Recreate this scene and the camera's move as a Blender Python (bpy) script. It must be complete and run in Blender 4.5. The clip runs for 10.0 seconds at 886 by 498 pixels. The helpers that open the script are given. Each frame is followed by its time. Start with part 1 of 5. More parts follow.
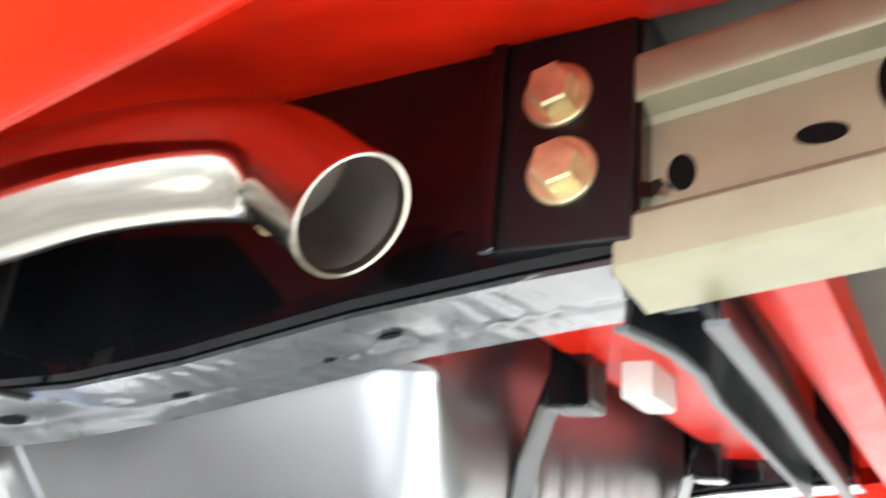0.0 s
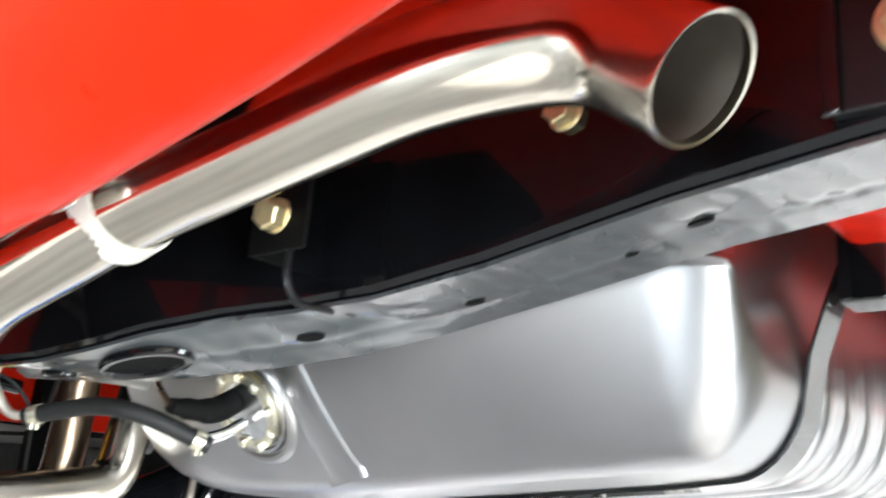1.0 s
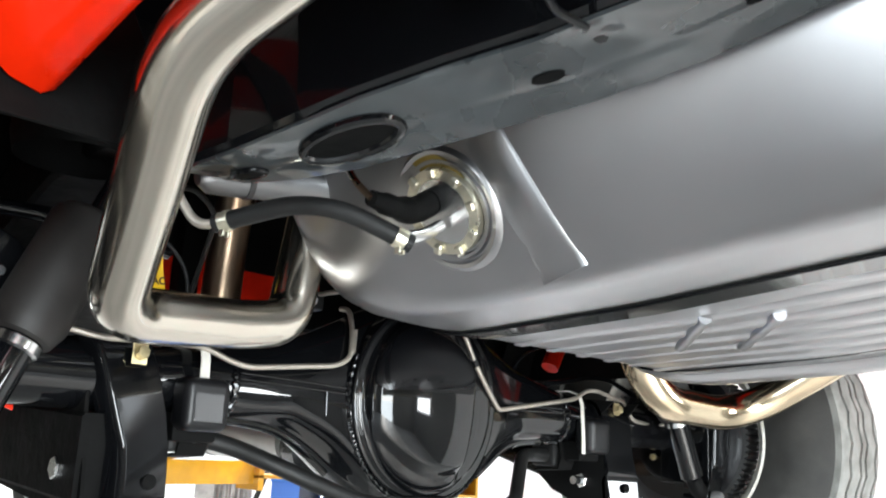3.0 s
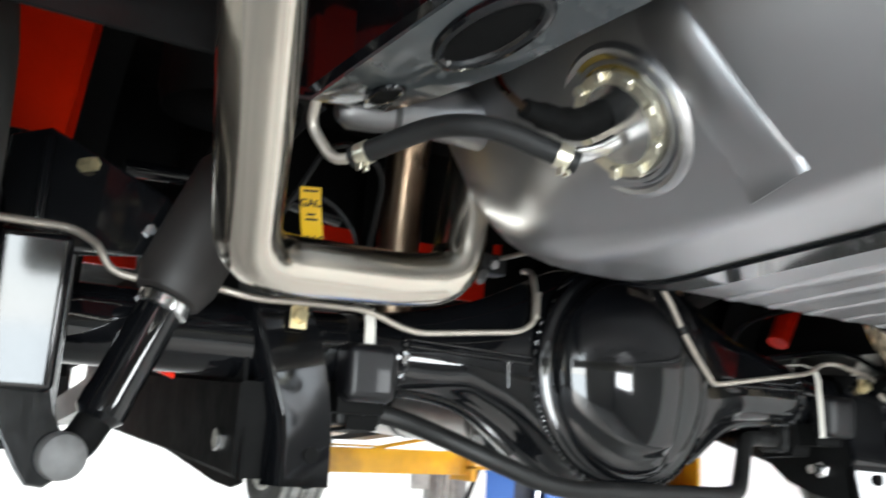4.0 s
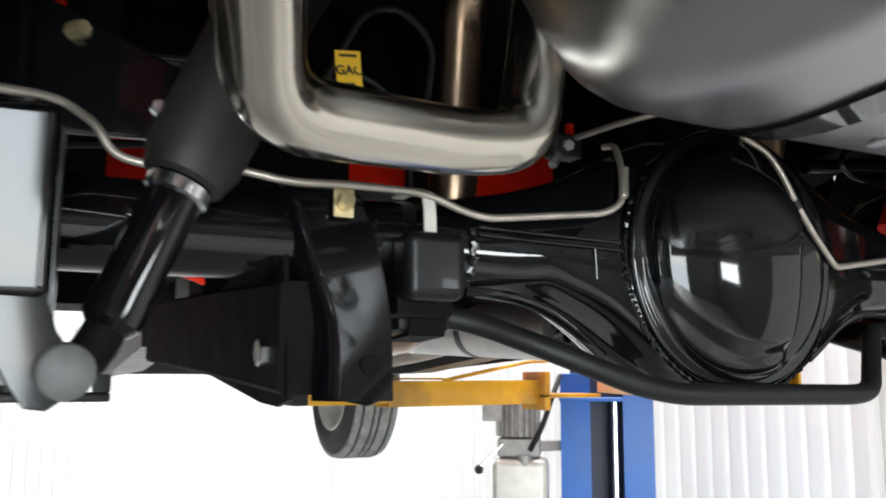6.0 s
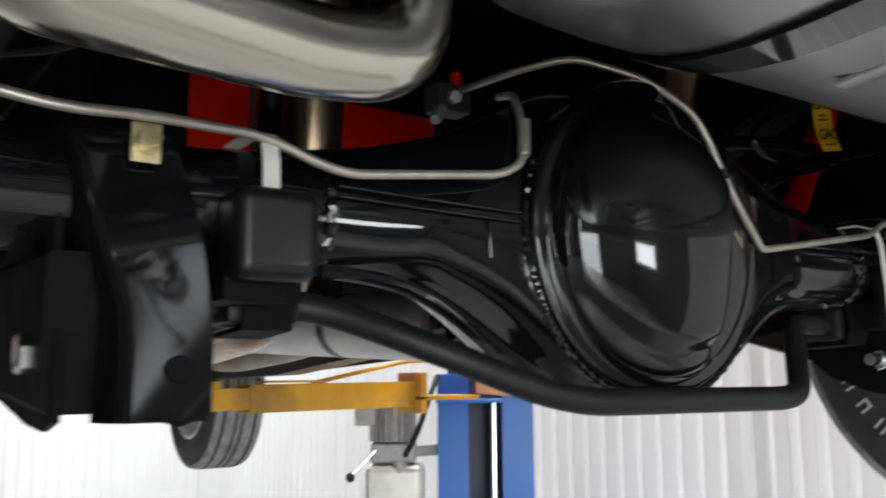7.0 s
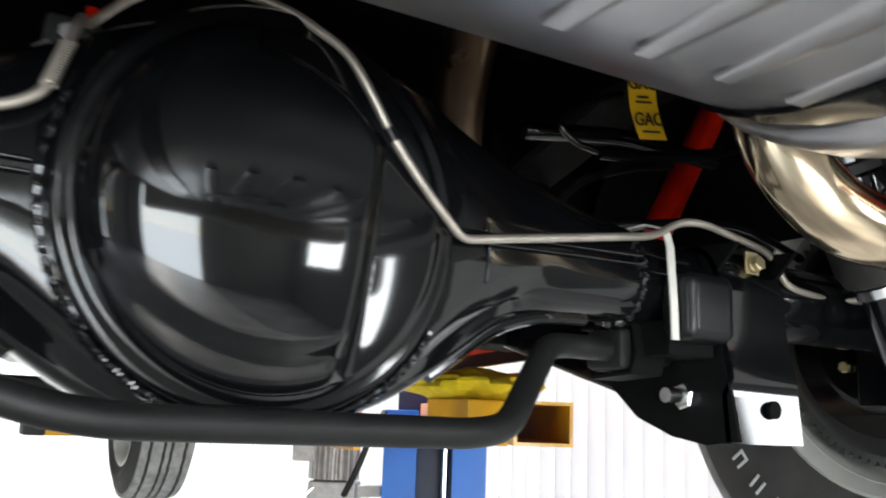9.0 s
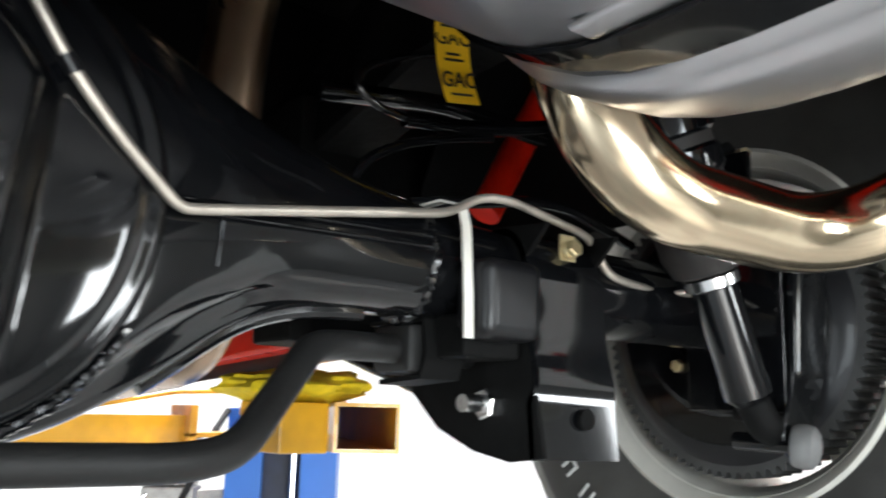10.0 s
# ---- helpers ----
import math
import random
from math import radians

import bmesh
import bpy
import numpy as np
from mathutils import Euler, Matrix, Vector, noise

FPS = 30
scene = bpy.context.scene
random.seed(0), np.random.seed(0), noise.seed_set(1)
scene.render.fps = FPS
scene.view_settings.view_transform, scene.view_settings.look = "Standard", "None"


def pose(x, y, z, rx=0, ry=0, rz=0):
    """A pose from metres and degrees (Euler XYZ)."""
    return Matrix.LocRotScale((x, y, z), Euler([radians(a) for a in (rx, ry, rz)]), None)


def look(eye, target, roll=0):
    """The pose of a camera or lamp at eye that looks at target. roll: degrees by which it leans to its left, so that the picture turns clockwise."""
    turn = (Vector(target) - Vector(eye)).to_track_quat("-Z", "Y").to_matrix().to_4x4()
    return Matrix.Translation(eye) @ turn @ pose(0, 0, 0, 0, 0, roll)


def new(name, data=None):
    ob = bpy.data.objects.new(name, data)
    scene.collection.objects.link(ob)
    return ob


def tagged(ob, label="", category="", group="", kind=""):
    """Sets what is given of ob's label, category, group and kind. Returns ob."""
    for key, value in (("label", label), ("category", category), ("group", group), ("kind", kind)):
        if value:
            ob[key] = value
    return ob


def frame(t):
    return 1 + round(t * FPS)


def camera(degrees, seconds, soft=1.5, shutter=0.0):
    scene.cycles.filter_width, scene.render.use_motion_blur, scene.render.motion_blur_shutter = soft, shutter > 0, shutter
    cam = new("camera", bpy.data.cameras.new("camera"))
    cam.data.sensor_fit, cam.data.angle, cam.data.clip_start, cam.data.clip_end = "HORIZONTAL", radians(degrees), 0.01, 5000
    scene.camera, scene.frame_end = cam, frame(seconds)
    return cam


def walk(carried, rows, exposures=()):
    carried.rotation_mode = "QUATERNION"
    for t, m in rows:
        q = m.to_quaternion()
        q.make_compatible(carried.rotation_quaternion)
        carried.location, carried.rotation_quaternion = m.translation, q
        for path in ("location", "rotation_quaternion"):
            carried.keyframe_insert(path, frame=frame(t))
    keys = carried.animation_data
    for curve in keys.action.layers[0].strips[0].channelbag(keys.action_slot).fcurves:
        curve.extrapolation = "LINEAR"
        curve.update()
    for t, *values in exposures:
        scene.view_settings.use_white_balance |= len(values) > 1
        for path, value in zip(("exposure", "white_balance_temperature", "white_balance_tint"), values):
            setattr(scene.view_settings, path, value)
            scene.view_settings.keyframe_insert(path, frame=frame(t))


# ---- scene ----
cam = camera(53.7, 10.0, soft=1.8, shutter=0.6)
PATH = [
    (0, (-0.914, -1.261, 1.856), (0.68, -0.271, 2.548), 5.7),
    (0.5, (-0.937, -1.228, 1.837), (0.569, -0.053, 2.429), 5.2),
    (1, (-0.952, -1.173, 1.815), (0.472, 0.117, 2.367), 4.9),
    (1.5, (-0.961, -1.137, 1.721), (0.426, 0.167, 2.335), 4.4),
    (2, (-0.968, -1.088, 1.686), (0.385, 0.284, 2.223), 2.8),
    (2.2, (-0.968, -1.059, 1.683), (0.383, 0.327, 2.187), 2.8),
    (3.3, (-0.941, -0.974, 1.646), (0.4, 0.446, 2.075), 2.7),
    (3.5, (-0.91, -0.955, 1.638), (0.346, 0.542, 2.065), 2.2),
    (4, (-0.826, -0.908, 1.636), (0.137, 0.794, 2.055), 3.4),
    (4.5, (-0.805, -0.856, 1.63), (0.003, 0.939, 1.986), 2.0),
    (5, (-0.81, -0.847, 1.639), (-0.108, 0.992, 1.993), 0.9),
    (5.5, (-0.792, -0.819, 1.611), (-0.048, 1.007, 1.946), 0.3),
    (5.7, (-0.78, -0.801, 1.598), (0.018, 1.007, 1.903), 0.2),
    (6.8, (-0.659, -0.59, 1.605), (0.376, 1.099, 1.885), -0.2),
    (7, (-0.641, -0.572, 1.604), (0.466, 1.069, 1.89), -0.4),
    (7.5, (-0.57, -0.562, 1.61), (0.61, 1.019, 1.937), 0.4),
    (8, (-0.449, -0.595, 1.613), (0.607, 1.07, 1.951), 1.7),
    (8.5, (-0.337, -0.624, 1.608), (0.668, 1.066, 1.976), 2.3),
    (9, (-0.225, -0.595, 1.591), (0.772, 1.098, 1.967), 2.2),
    (9.5, (-0.122, -0.55, 1.609), (0.972, 1.087, 1.962), 2.2),
    (10, (-0.062, -0.523, 1.612), (1.158, 1.019, 1.979), 1.5),
]
walk(cam, [(t, look(eye, target, roll)) for t, eye, target, roll in PATH],
     [(0, 2.42), (1, 2.15), (2, 1.72), (3.3, 1.5), (4.5, 1.4), (5.7, 1.08), (6.8, 0.4), (7.5, 0.62), (8.0, 1.02), (8.5, 1.1), (9.2, 1.08), (10, 1.38)])

# ---- light: daylight through the open bay doors, added fill lamps under the roof ----
world = bpy.data.worlds.new("sky")
scene.world = world
world.use_nodes = True
wn = world.node_tree.nodes
sky = wn.new("ShaderNodeTexSky")
sky.sky_type, sky.sun_disc = "NISHITA", False
sky.sun_elevation, sky.sun_rotation = radians(27.8), radians(203.6)
wn["Background"].inputs[1].default_value = 0.08
world.node_tree.links.new(sky.outputs[0], wn["Background"].inputs[0])

sun = new("sun", bpy.data.lights.new("sun", "SUN"))
sun.data.energy, sun.data.angle, sun.data.color = 5.0, radians(0.5), (1.0, 0.96, 0.90)
sun.matrix_world = look((-3.5, -8.0, 4.6), (0, 0, 0))


def area(name, eye, target, w, h, watts, color=(1, 1, 1)):
    lamp = new(name, bpy.data.lights.new(name, "AREA"))
    lamp.data.shape, lamp.data.size, lamp.data.size_y = "RECTANGLE", w, h
    lamp.data.energy, lamp.data.color = watts, color
    lamp.matrix_world = look(eye, target)
    return lamp


DOOR_S = area("door_daylight_south", (-2.4, -6.9, 1.65), (-2.4, 0, 1.65), 3.4, 3.2, 265, (0.84, 0.94, 1.0))
DOOR_W = area("door_daylight_west", (-5.9, -1.5, 1.6), (0, -1.5, 1.6), 2.4, 2.6, 85, (0.84, 0.94, 1.0))
WINDOW_E = area("window_daylight_east", (2.57, -5.1, 2.2), (0, -5.1, 2.2), 1.9, 1.3, 108, (0.92, 0.97, 1.0))
# unseen fill lamps over the far bays, added to brighten the white walls
ROOF_FILLS = [(1.75, 1.8), (1.75, 5.2), (0.3, 7.5)]
for lx, ly in ROOF_FILLS:
    area("roof_fill_lamp", (lx, ly, 5.17), (lx, ly, 0), 1.0, 2.6, 126, (0.93, 0.97, 1.0))


# ---- materials ----
def material(name, color, rough=0.5, metal=0.0, coat=0.0, vary=0.15, scale=20.0, bump=0.0, bump_scale=120.0,
             rough_vary=0.1, aniso=0.0, coat_rough=0.04, dirt=None, dirt_amount=0.0, spec=0.5):
    m = bpy.data.materials.new(name)
    m.use_nodes = True
    nt = m.node_tree
    n, link = nt.nodes, nt.links.new
    b = n["Principled BSDF"]
    b.inputs["Roughness"].default_value = rough
    b.inputs["Metallic"].default_value = metal
    b.inputs["Coat Weight"].default_value = coat
    b.inputs["Coat Roughness"].default_value = coat_rough
    b.inputs["Anisotropic"].default_value = aniso
    b.inputs["Specular IOR Level"].default_value = spec
    tc = n.new("ShaderNodeTexCoord")
    big = n.new("ShaderNodeTexNoise")
    big.inputs["Scale"].default_value, big.inputs["Detail"].default_value = scale, 6.0
    link(tc.outputs["Object"], big.inputs["Vector"])
    ramp = n.new("ShaderNodeMapRange")
    ramp.interpolation_type = "SMOOTHERSTEP"
    ramp.inputs["From Min"].default_value, ramp.inputs["From Max"].default_value = 0.2, 0.8
    ramp.inputs["To Min"].default_value, ramp.inputs["To Max"].default_value = 1 - vary, 1 + vary
    link(big.outputs["Fac"], ramp.inputs["Value"])
    mul = n.new("ShaderNodeVectorMath")
    mul.operation = "SCALE"
    mul.inputs[0].default_value = color
    link(ramp.outputs["Result"], mul.inputs["Scale"])
    out = mul.outputs["Vector"]
    if dirt:
        d = n.new("ShaderNodeTexNoise")
        d.inputs["Scale"].default_value, d.inputs["Detail"].default_value = scale * 0.35, 8.0
        link(tc.outputs["Object"], d.inputs["Vector"])
        r2 = n.new("ShaderNodeMapRange")
        r2.inputs["From Min"].default_value, r2.inputs["From Max"].default_value = 0.52, 0.68
        r2.inputs["To Max"].default_value = dirt_amount
        link(d.outputs["Fac"], r2.inputs["Value"])
        mix = n.new("ShaderNodeMix")
        mix.data_type = "RGBA"
        mix.inputs["B"].default_value = (*dirt, 1)
        link(r2.outputs["Result"], mix.inputs["Factor"])
        link(out, mix.inputs["A"])
        out = mix.outputs["Result"]
    link(out, b.inputs["Base Color"])
    fine = n.new("ShaderNodeTexNoise")
    fine.inputs["Scale"].default_value, fine.inputs["Detail"].default_value = bump_scale, 4.0
    link(tc.outputs["Object"], fine.inputs["Vector"])
    rr = n.new("ShaderNodeMapRange")
    rr.interpolation_type = "SMOOTHERSTEP"
    rr.inputs["From Min"].default_value, rr.inputs["From Max"].default_value = 0.2, 0.8
    rr.inputs["To Min"].default_value, rr.inputs["To Max"].default_value = rough * (1 - rough_vary), rough * (1 + rough_vary)
    link(big.outputs["Fac"], rr.inputs["Value"])
    link(rr.outputs["Result"], b.inputs["Roughness"])
    if bump:
        bp = n.new("ShaderNodeBump")
        bp.inputs["Strength"].default_value, bp.inputs["Distance"].default_value = 1.0, bump
        link(fine.outputs["Fac"], bp.inputs["Height"])
        link(bp.outputs["Normal"], b.inputs["Normal"])
    return m


RED = material("red_paint", (0.70, 0.017, 0.0015), 0.3, coat=0.12, vary=0.06, bump=0.0006, bump_scale=16, spec=0.12)
RED_IN = material("red_underside_paint", (0.60, 0.014, 0.003), 0.35, coat=0.04, vary=0.15, bump=0.0004, bump_scale=60, spec=0.15)
BLACK = material("gloss_black_chassis_paint", (0.0035, 0.0037, 0.0044), 0.3, coat=1.0, vary=0.2, bump=0.00022, bump_scale=38, spec=0.03, coat_rough=0.06)
SATIN = material("satin_black_paint", (0.006, 0.006, 0.007), 0.38, coat=0.1, vary=0.2, bump=0.0003, bump_scale=80, spec=0.3)
UNDER = material("black_undercoat", (0.0025, 0.0025, 0.0025), 0.7, vary=0.3, bump=0.0012, bump_scale=70, spec=0.12)
WAVY = material("wavy_gloss_black_paint", (0.004, 0.0043, 0.005), 0.3, coat=1.0, vary=0.2, bump=0.0016, bump_scale=55, spec=0.05, coat_rough=0.08)
RUBBER = material("black_rubber", (0.010, 0.010, 0.010), 0.5, vary=0.25, bump=0.0003, bump_scale=300, spec=0.3)
TYRE = material("tyre_rubber", (0.03, 0.029, 0.027), 0.68, vary=0.3, bump=0.0004, bump_scale=250, dirt=(0.10, 0.095, 0.085), dirt_amount=0.25)
# Pale tread rubber: daylight on the ribs is put into the colour.
TREAD = material("pale_lit_tread_rubber", (0.24, 0.24, 0.225), 0.75, vary=0.25, scale=30, bump=0.0004, bump_scale=250, dirt=(0.07, 0.062, 0.05), dirt_amount=0.5)
TANK = material("bare_tank_steel", (0.40, 0.40, 0.41), 0.32, metal=1.0, vary=0.08, scale=3, rough_vary=0.12)
STEEL = material("polished_stainless", (0.64, 0.59, 0.51), 0.17, metal=1.0, vary=0.05, scale=9, bump=0.0002, bump_scale=22, rough_vary=0.3)
STEEL_GOLD = material("straw_tinted_stainless", (0.67, 0.55, 0.39), 0.15, metal=1.0, vary=0.1, scale=7, bump=0.0002, bump_scale=22, rough_vary=0.3)
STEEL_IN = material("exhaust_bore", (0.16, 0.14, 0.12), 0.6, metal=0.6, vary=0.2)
HEAT = material("heat_tinted_pipe", (0.36, 0.26, 0.18), 0.28, metal=1.0, vary=0.2, scale=8)
ALU = material("aluminised_muffler", (0.55, 0.54, 0.52), 0.42, metal=0.8, vary=0.12, scale=12)
ZINC = material("yellow_zinc_plate", (0.74, 0.62, 0.36), 0.38, metal=0.75, vary=0.2, scale=60, bump=0.0002)
PALE = material("pale_zinc_ring", (0.72, 0.68, 0.55), 0.3, metal=0.9, vary=0.15, scale=60)
CHROME = material("bright_zinc_plate", (0.75, 0.75, 0.75), 0.22, metal=1.0, vary=0.1, scale=50)
GOLD = material("champagne_bracket_coat", (0.33, 0.31, 0.205), 0.40, metal=0.2, vary=0.06, scale=30, bump=0.0002)
ZGREY = material("worn_grey_edge", (0.13, 0.135, 0.14), 0.5, metal=0.3, vary=0.15, scale=40)
PLATE = material("gloss_dark_grey_paint", (0.040, 0.046, 0.049), 0.28, coat=1.0, vary=0.25, scale=14, bump=0.00010, bump_scale=50, spec=0.5)
DARKSTEEL = material("dull_dark_steel", (0.045, 0.045, 0.045), 0.5, metal=0.3, vary=0.2, scale=20)
TAN = material("tan_heat_stained_pipe", (0.34, 0.29, 0.24), 0.5, metal=0.5, vary=0.2, scale=12)
LINE = material("dull_brake_tube", (0.50, 0.45, 0.39), 0.42, metal=0.7, vary=0.12, scale=60)
GREYDOME = material("grey_rubber_cap", (0.13, 0.13, 0.13), 0.6, vary=0.15, scale=60, bump=0.0003)
STRAPW = material("clear_plastic_tie", (0.72, 0.69, 0.63), 0.35, vary=0.08, scale=40)
YTAG = material("yellow_card", (0.80, 0.47, 0.01), 0.5, vary=0.05)
INK = material("black_ink", (0.02, 0.015, 0.01), 0.6, vary=0.1)
YELLOW = material("yellow_lift_enamel", (0.72, 0.36, 0.012), 0.32, coat=0.3, vary=0.12, scale=9, dirt=(0.16, 0.09, 0.03), dirt_amount=0.7)
YCLOTH = material("yellow_cloth_pad", (0.75, 0.55, 0.01), 0.85, vary=0.2, scale=40, bump=0.003, bump_scale=50)
BLUE = material("blue_lift_enamel", (0.005, 0.115, 0.46), 0.4, coat=0.06, vary=0.08, scale=5)
# Darker blue that carries the shade inside the post's open channel.
BLUE_SHADE = material("shade_blue_post_inside", (0.006, 0.016, 0.06), 0.45, vary=0.2)
CASTALU = material("grey_cast_aluminium", (0.30, 0.29, 0.28), 0.5, metal=0.4, vary=0.2, scale=30, bump=0.0005)
WHITE = material("white_sheet_wall", (0.80, 0.80, 0.78), 0.45, vary=0.03, scale=2, dirt=(0.6, 0.59, 0.56), dirt_amount=0.3)
# Dark grey that holds the shade of the unlit, mostly unseen walls.
DIM = material("shade_dark_block_wall", (0.13, 0.125, 0.11), 0.8, vary=0.1, scale=2)
ROOF = material("pale_roof_sheet", (0.30, 0.30, 0.29), 0.6, vary=0.06, scale=2)
CONCRETE = material("concrete_floor", (0.38, 0.38, 0.37), 0.45, vary=0.2, scale=1.5, bump=0.0008, bump_scale=40, dirt=(0.22, 0.21, 0.20), dirt_amount=0.5)
ASPHALT = material("yard_asphalt", (0.12, 0.12, 0.115), 0.85, vary=0.2, scale=1.0, bump=0.003, bump_scale=60)
RIMPAINT = material("pale_rim_paint", (0.60, 0.58, 0.53), 0.35, metal=0.3, vary=0.08)
LETTER = material("white_tyre_lettering", (0.45, 0.45, 0.44), 0.6, vary=0.1, scale=80)
HOSE = material("black_fuel_hose", (0.014, 0.014, 0.014), 0.55, vary=0.2, bump=0.0003, bump_scale=260, spec=0.25)
# Tank steel made darker: the filler neck's shade is in this colour.
TANK_SHADED = material("tank_steel_painted_shade", (0.20, 0.20, 0.205), 0.42, metal=1.0, vary=0.1, scale=10)
PRIMER = material("dull_grey_brown_primer", (0.17, 0.155, 0.125), 0.7, vary=0.15, scale=8)
SLEEVE = material("matt_brown_black_sleeve", (0.016, 0.0135, 0.0125), 0.6, vary=0.2, bump=0.0002, bump_scale=200)
AMBER = material("amber_stain", (0.30, 0.22, 0.06), 0.3, metal=0.7, vary=0.3, scale=60)


# ---- mesh tools ----
def finish(bm, name, mat, angle=35):
    bmesh.ops.recalc_face_normals(bm, faces=bm.faces)
    me = bpy.data.meshes.new(name)
    for f in bm.faces:
        f.smooth = True
    bm.to_mesh(me)
    bm.free()
    me.set_sharp_from_angle(angle=radians(angle))
    for one in (mat if isinstance(mat, (list, tuple)) else [mat]):
        me.materials.append(one)
    return me


def part(name, bm, mat, parent=None, label="", angle=35):
    """One bmesh as one mesh object, under a thing or a part."""
    ob = new(name, finish(bm, name, mat, angle))
    even = ob.modifiers.new("even_shading", "WEIGHTED_NORMAL")
    even.keep_sharp = True
    if parent is not None:
        ob.parent = parent
        ob.matrix_parent_inverse = Matrix.Translation(-Vector(parent.get("base", (0, 0, 0))))
    if label:
        ob["label"] = label
    return ob


def thing(name, label, category, base=(0, 0, 0), group="", kind=""):
    e = new(name)
    e.empty_display_size = 0.02
    e.location = base
    e["base"] = tuple(base)
    return tagged(e, label, category, group, kind)


def box(bm, lo, hi, bevel=0.0, segments=2, m=None):
    made = bmesh.ops.create_cube(bm, size=1.0)["verts"]
    lo, hi = Vector(lo), Vector(hi)
    for v in made:
        v.co = Vector((lo[i] + (v.co[i] + 0.5) * (hi[i] - lo[i]) for i in range(3)))
    if bevel:
        edges = list({e for v in made for e in v.link_edges})
        out = bmesh.ops.bevel(bm, geom=edges, offset=bevel, segments=segments, affect="EDGES", profile=0.5)
        made = [v for v in bm.verts if v in set(out["verts"])] or made
        made = list({v for f in out["faces"] for v in f.verts} | set(out["verts"]))
    if m is not None:
        linked = set(made)
        stack = list(made)
        while stack:
            for e in stack.pop().link_edges:
                for v in e.verts:
                    if v not in linked:
                        linked.add(v)
                        stack.append(v)
        for v in linked:
            v.co = m @ v.co
    return bm


def boxes(*items):
    bm = bmesh.new()
    for item in items:
        box(bm, *item)
    return bm


def rounded_path(points, radius, steps=7):
    """A polyline whose corners are rounded."""
    p = [Vector(q) for q in points]
    out = [p[0]]
    for a, b, c in zip(p, p[1:], p[2:]):
        d1, d2 = (a - b), (c - b)
        r = min(radius, d1.length * 0.48, d2.length * 0.48)
        s, e = b + d1.normalized() * r, b + d2.normalized() * r
        for k in range(steps + 1):
            t = k / steps
            out.append(s * (1 - t) ** 2 + b * 2 * t * (1 - t) + e * t * t)
    return out + [p[-1]]


def rings(bm, loops, closed_ends=True, cyclic=True):
    rows = [[bm.verts.new(v) for v in loop] for loop in loops]
    for a, b in zip(rows, rows[1:]):
        n = len(a)
        for i in range(n if cyclic else n - 1):
            bm.faces.new((a[i], a[(i + 1) % n], b[(i + 1) % n], b[i]))
    if closed_ends:
        bm.faces.new(rows[0])
        bm.faces.new(list(reversed(rows[-1])))
    return rows


def sweep(path, radius, segments=16, caps=True, bm=None, scale=None, squash=None):
    """A round tube along a path; radius may be a number or one per point."""
    bm = bm or bmesh.new()
    p = [Vector(q) for q in path]
    rad = radius if isinstance(radius, (list, tuple)) else [radius] * len(p)
    tang = [(p[min(i + 1, len(p) - 1)] - p[max(i - 1, 0)]).normalized() for i in range(len(p))]
    side = tang[0].orthogonal().normalized()
    loops = []
    for q, t, r in zip(p, tang, rad):
        side = (side - t * side.dot(t)).normalized()
        up = t.cross(side)
        loops.append([q + (side * math.cos(a) + up * math.sin(a)) * r
                      for a in (2 * math.pi * k / segments for k in range(segments))])
    rings(bm, loops, caps)
    return bm


def tube(points, radius, bend=0.03, segments=16, caps=True, bm=None):
    return sweep(rounded_path(points, bend), radius, segments, caps, bm)


def axis_frame(eye, toward):
    return Matrix.Translation(eye) @ (Vector(toward) - Vector(eye)).to_track_quat("Z", "Y").to_matrix().to_4x4()


def lathe(profile, m=None, segments=32, bm=None, closed=False):
    """Turns (radius, height) pairs round z, then moves the result by m."""
    bm = bm or bmesh.new()
    m = m or Matrix()
    rows = []
    for r, h in profile:
        if r < 1e-6:
            rows.append([bm.verts.new(m @ Vector((0, 0, h)))])
        else:
            rows.append([bm.verts.new(m @ Vector((r * math.cos(a), r * math.sin(a), h)))
                         for a in (2 * math.pi * k / segments for k in range(segments))])
    pairs = list(zip(rows, rows[1:])) + ([(rows[-1], rows[0])] if closed else [])
    for a, b in pairs:
        for i in range(segments):
            j = (i + 1) % segments
            quad = [a[i % len(a)], a[j % len(a)], b[j % len(b)], b[i % len(b)]]
            bm.faces.new(list(dict.fromkeys(quad)))
    return bm


def plate(outline, thick, m=None, bevel=0.0015, bm=None, holes=()):
    """A flat outline in x, y with thickness along z, moved by m. Holes are (x, y, radius)."""
    own = bmesh.new()
    m = m or Matrix()
    n = len(outline)
    low = [own.verts.new((x, y, 0)) for x, y in outline]
    face = own.faces.new(low)
    top = bmesh.ops.extrude_face_region(own, geom=[face])
    for v in top["geom"]:
        if isinstance(v, bmesh.types.BMVert):
            v.co.z += thick
    if bevel:
        sharp = [e for e in own.edges if len(e.link_faces) == 2 and e.calc_face_angle(0) > 0.6]
        bmesh.ops.bevel(own, geom=sharp, offset=bevel, segments=2, affect="EDGES", profile=0.5)
    own.transform(m)
    if bm is None:
        return own
    me = bpy.data.meshes.new("tmp")
    own.to_mesh(me)
    own.free()
    bm.from_mesh(me)
    bpy.data.meshes.remove(me)
    return bm


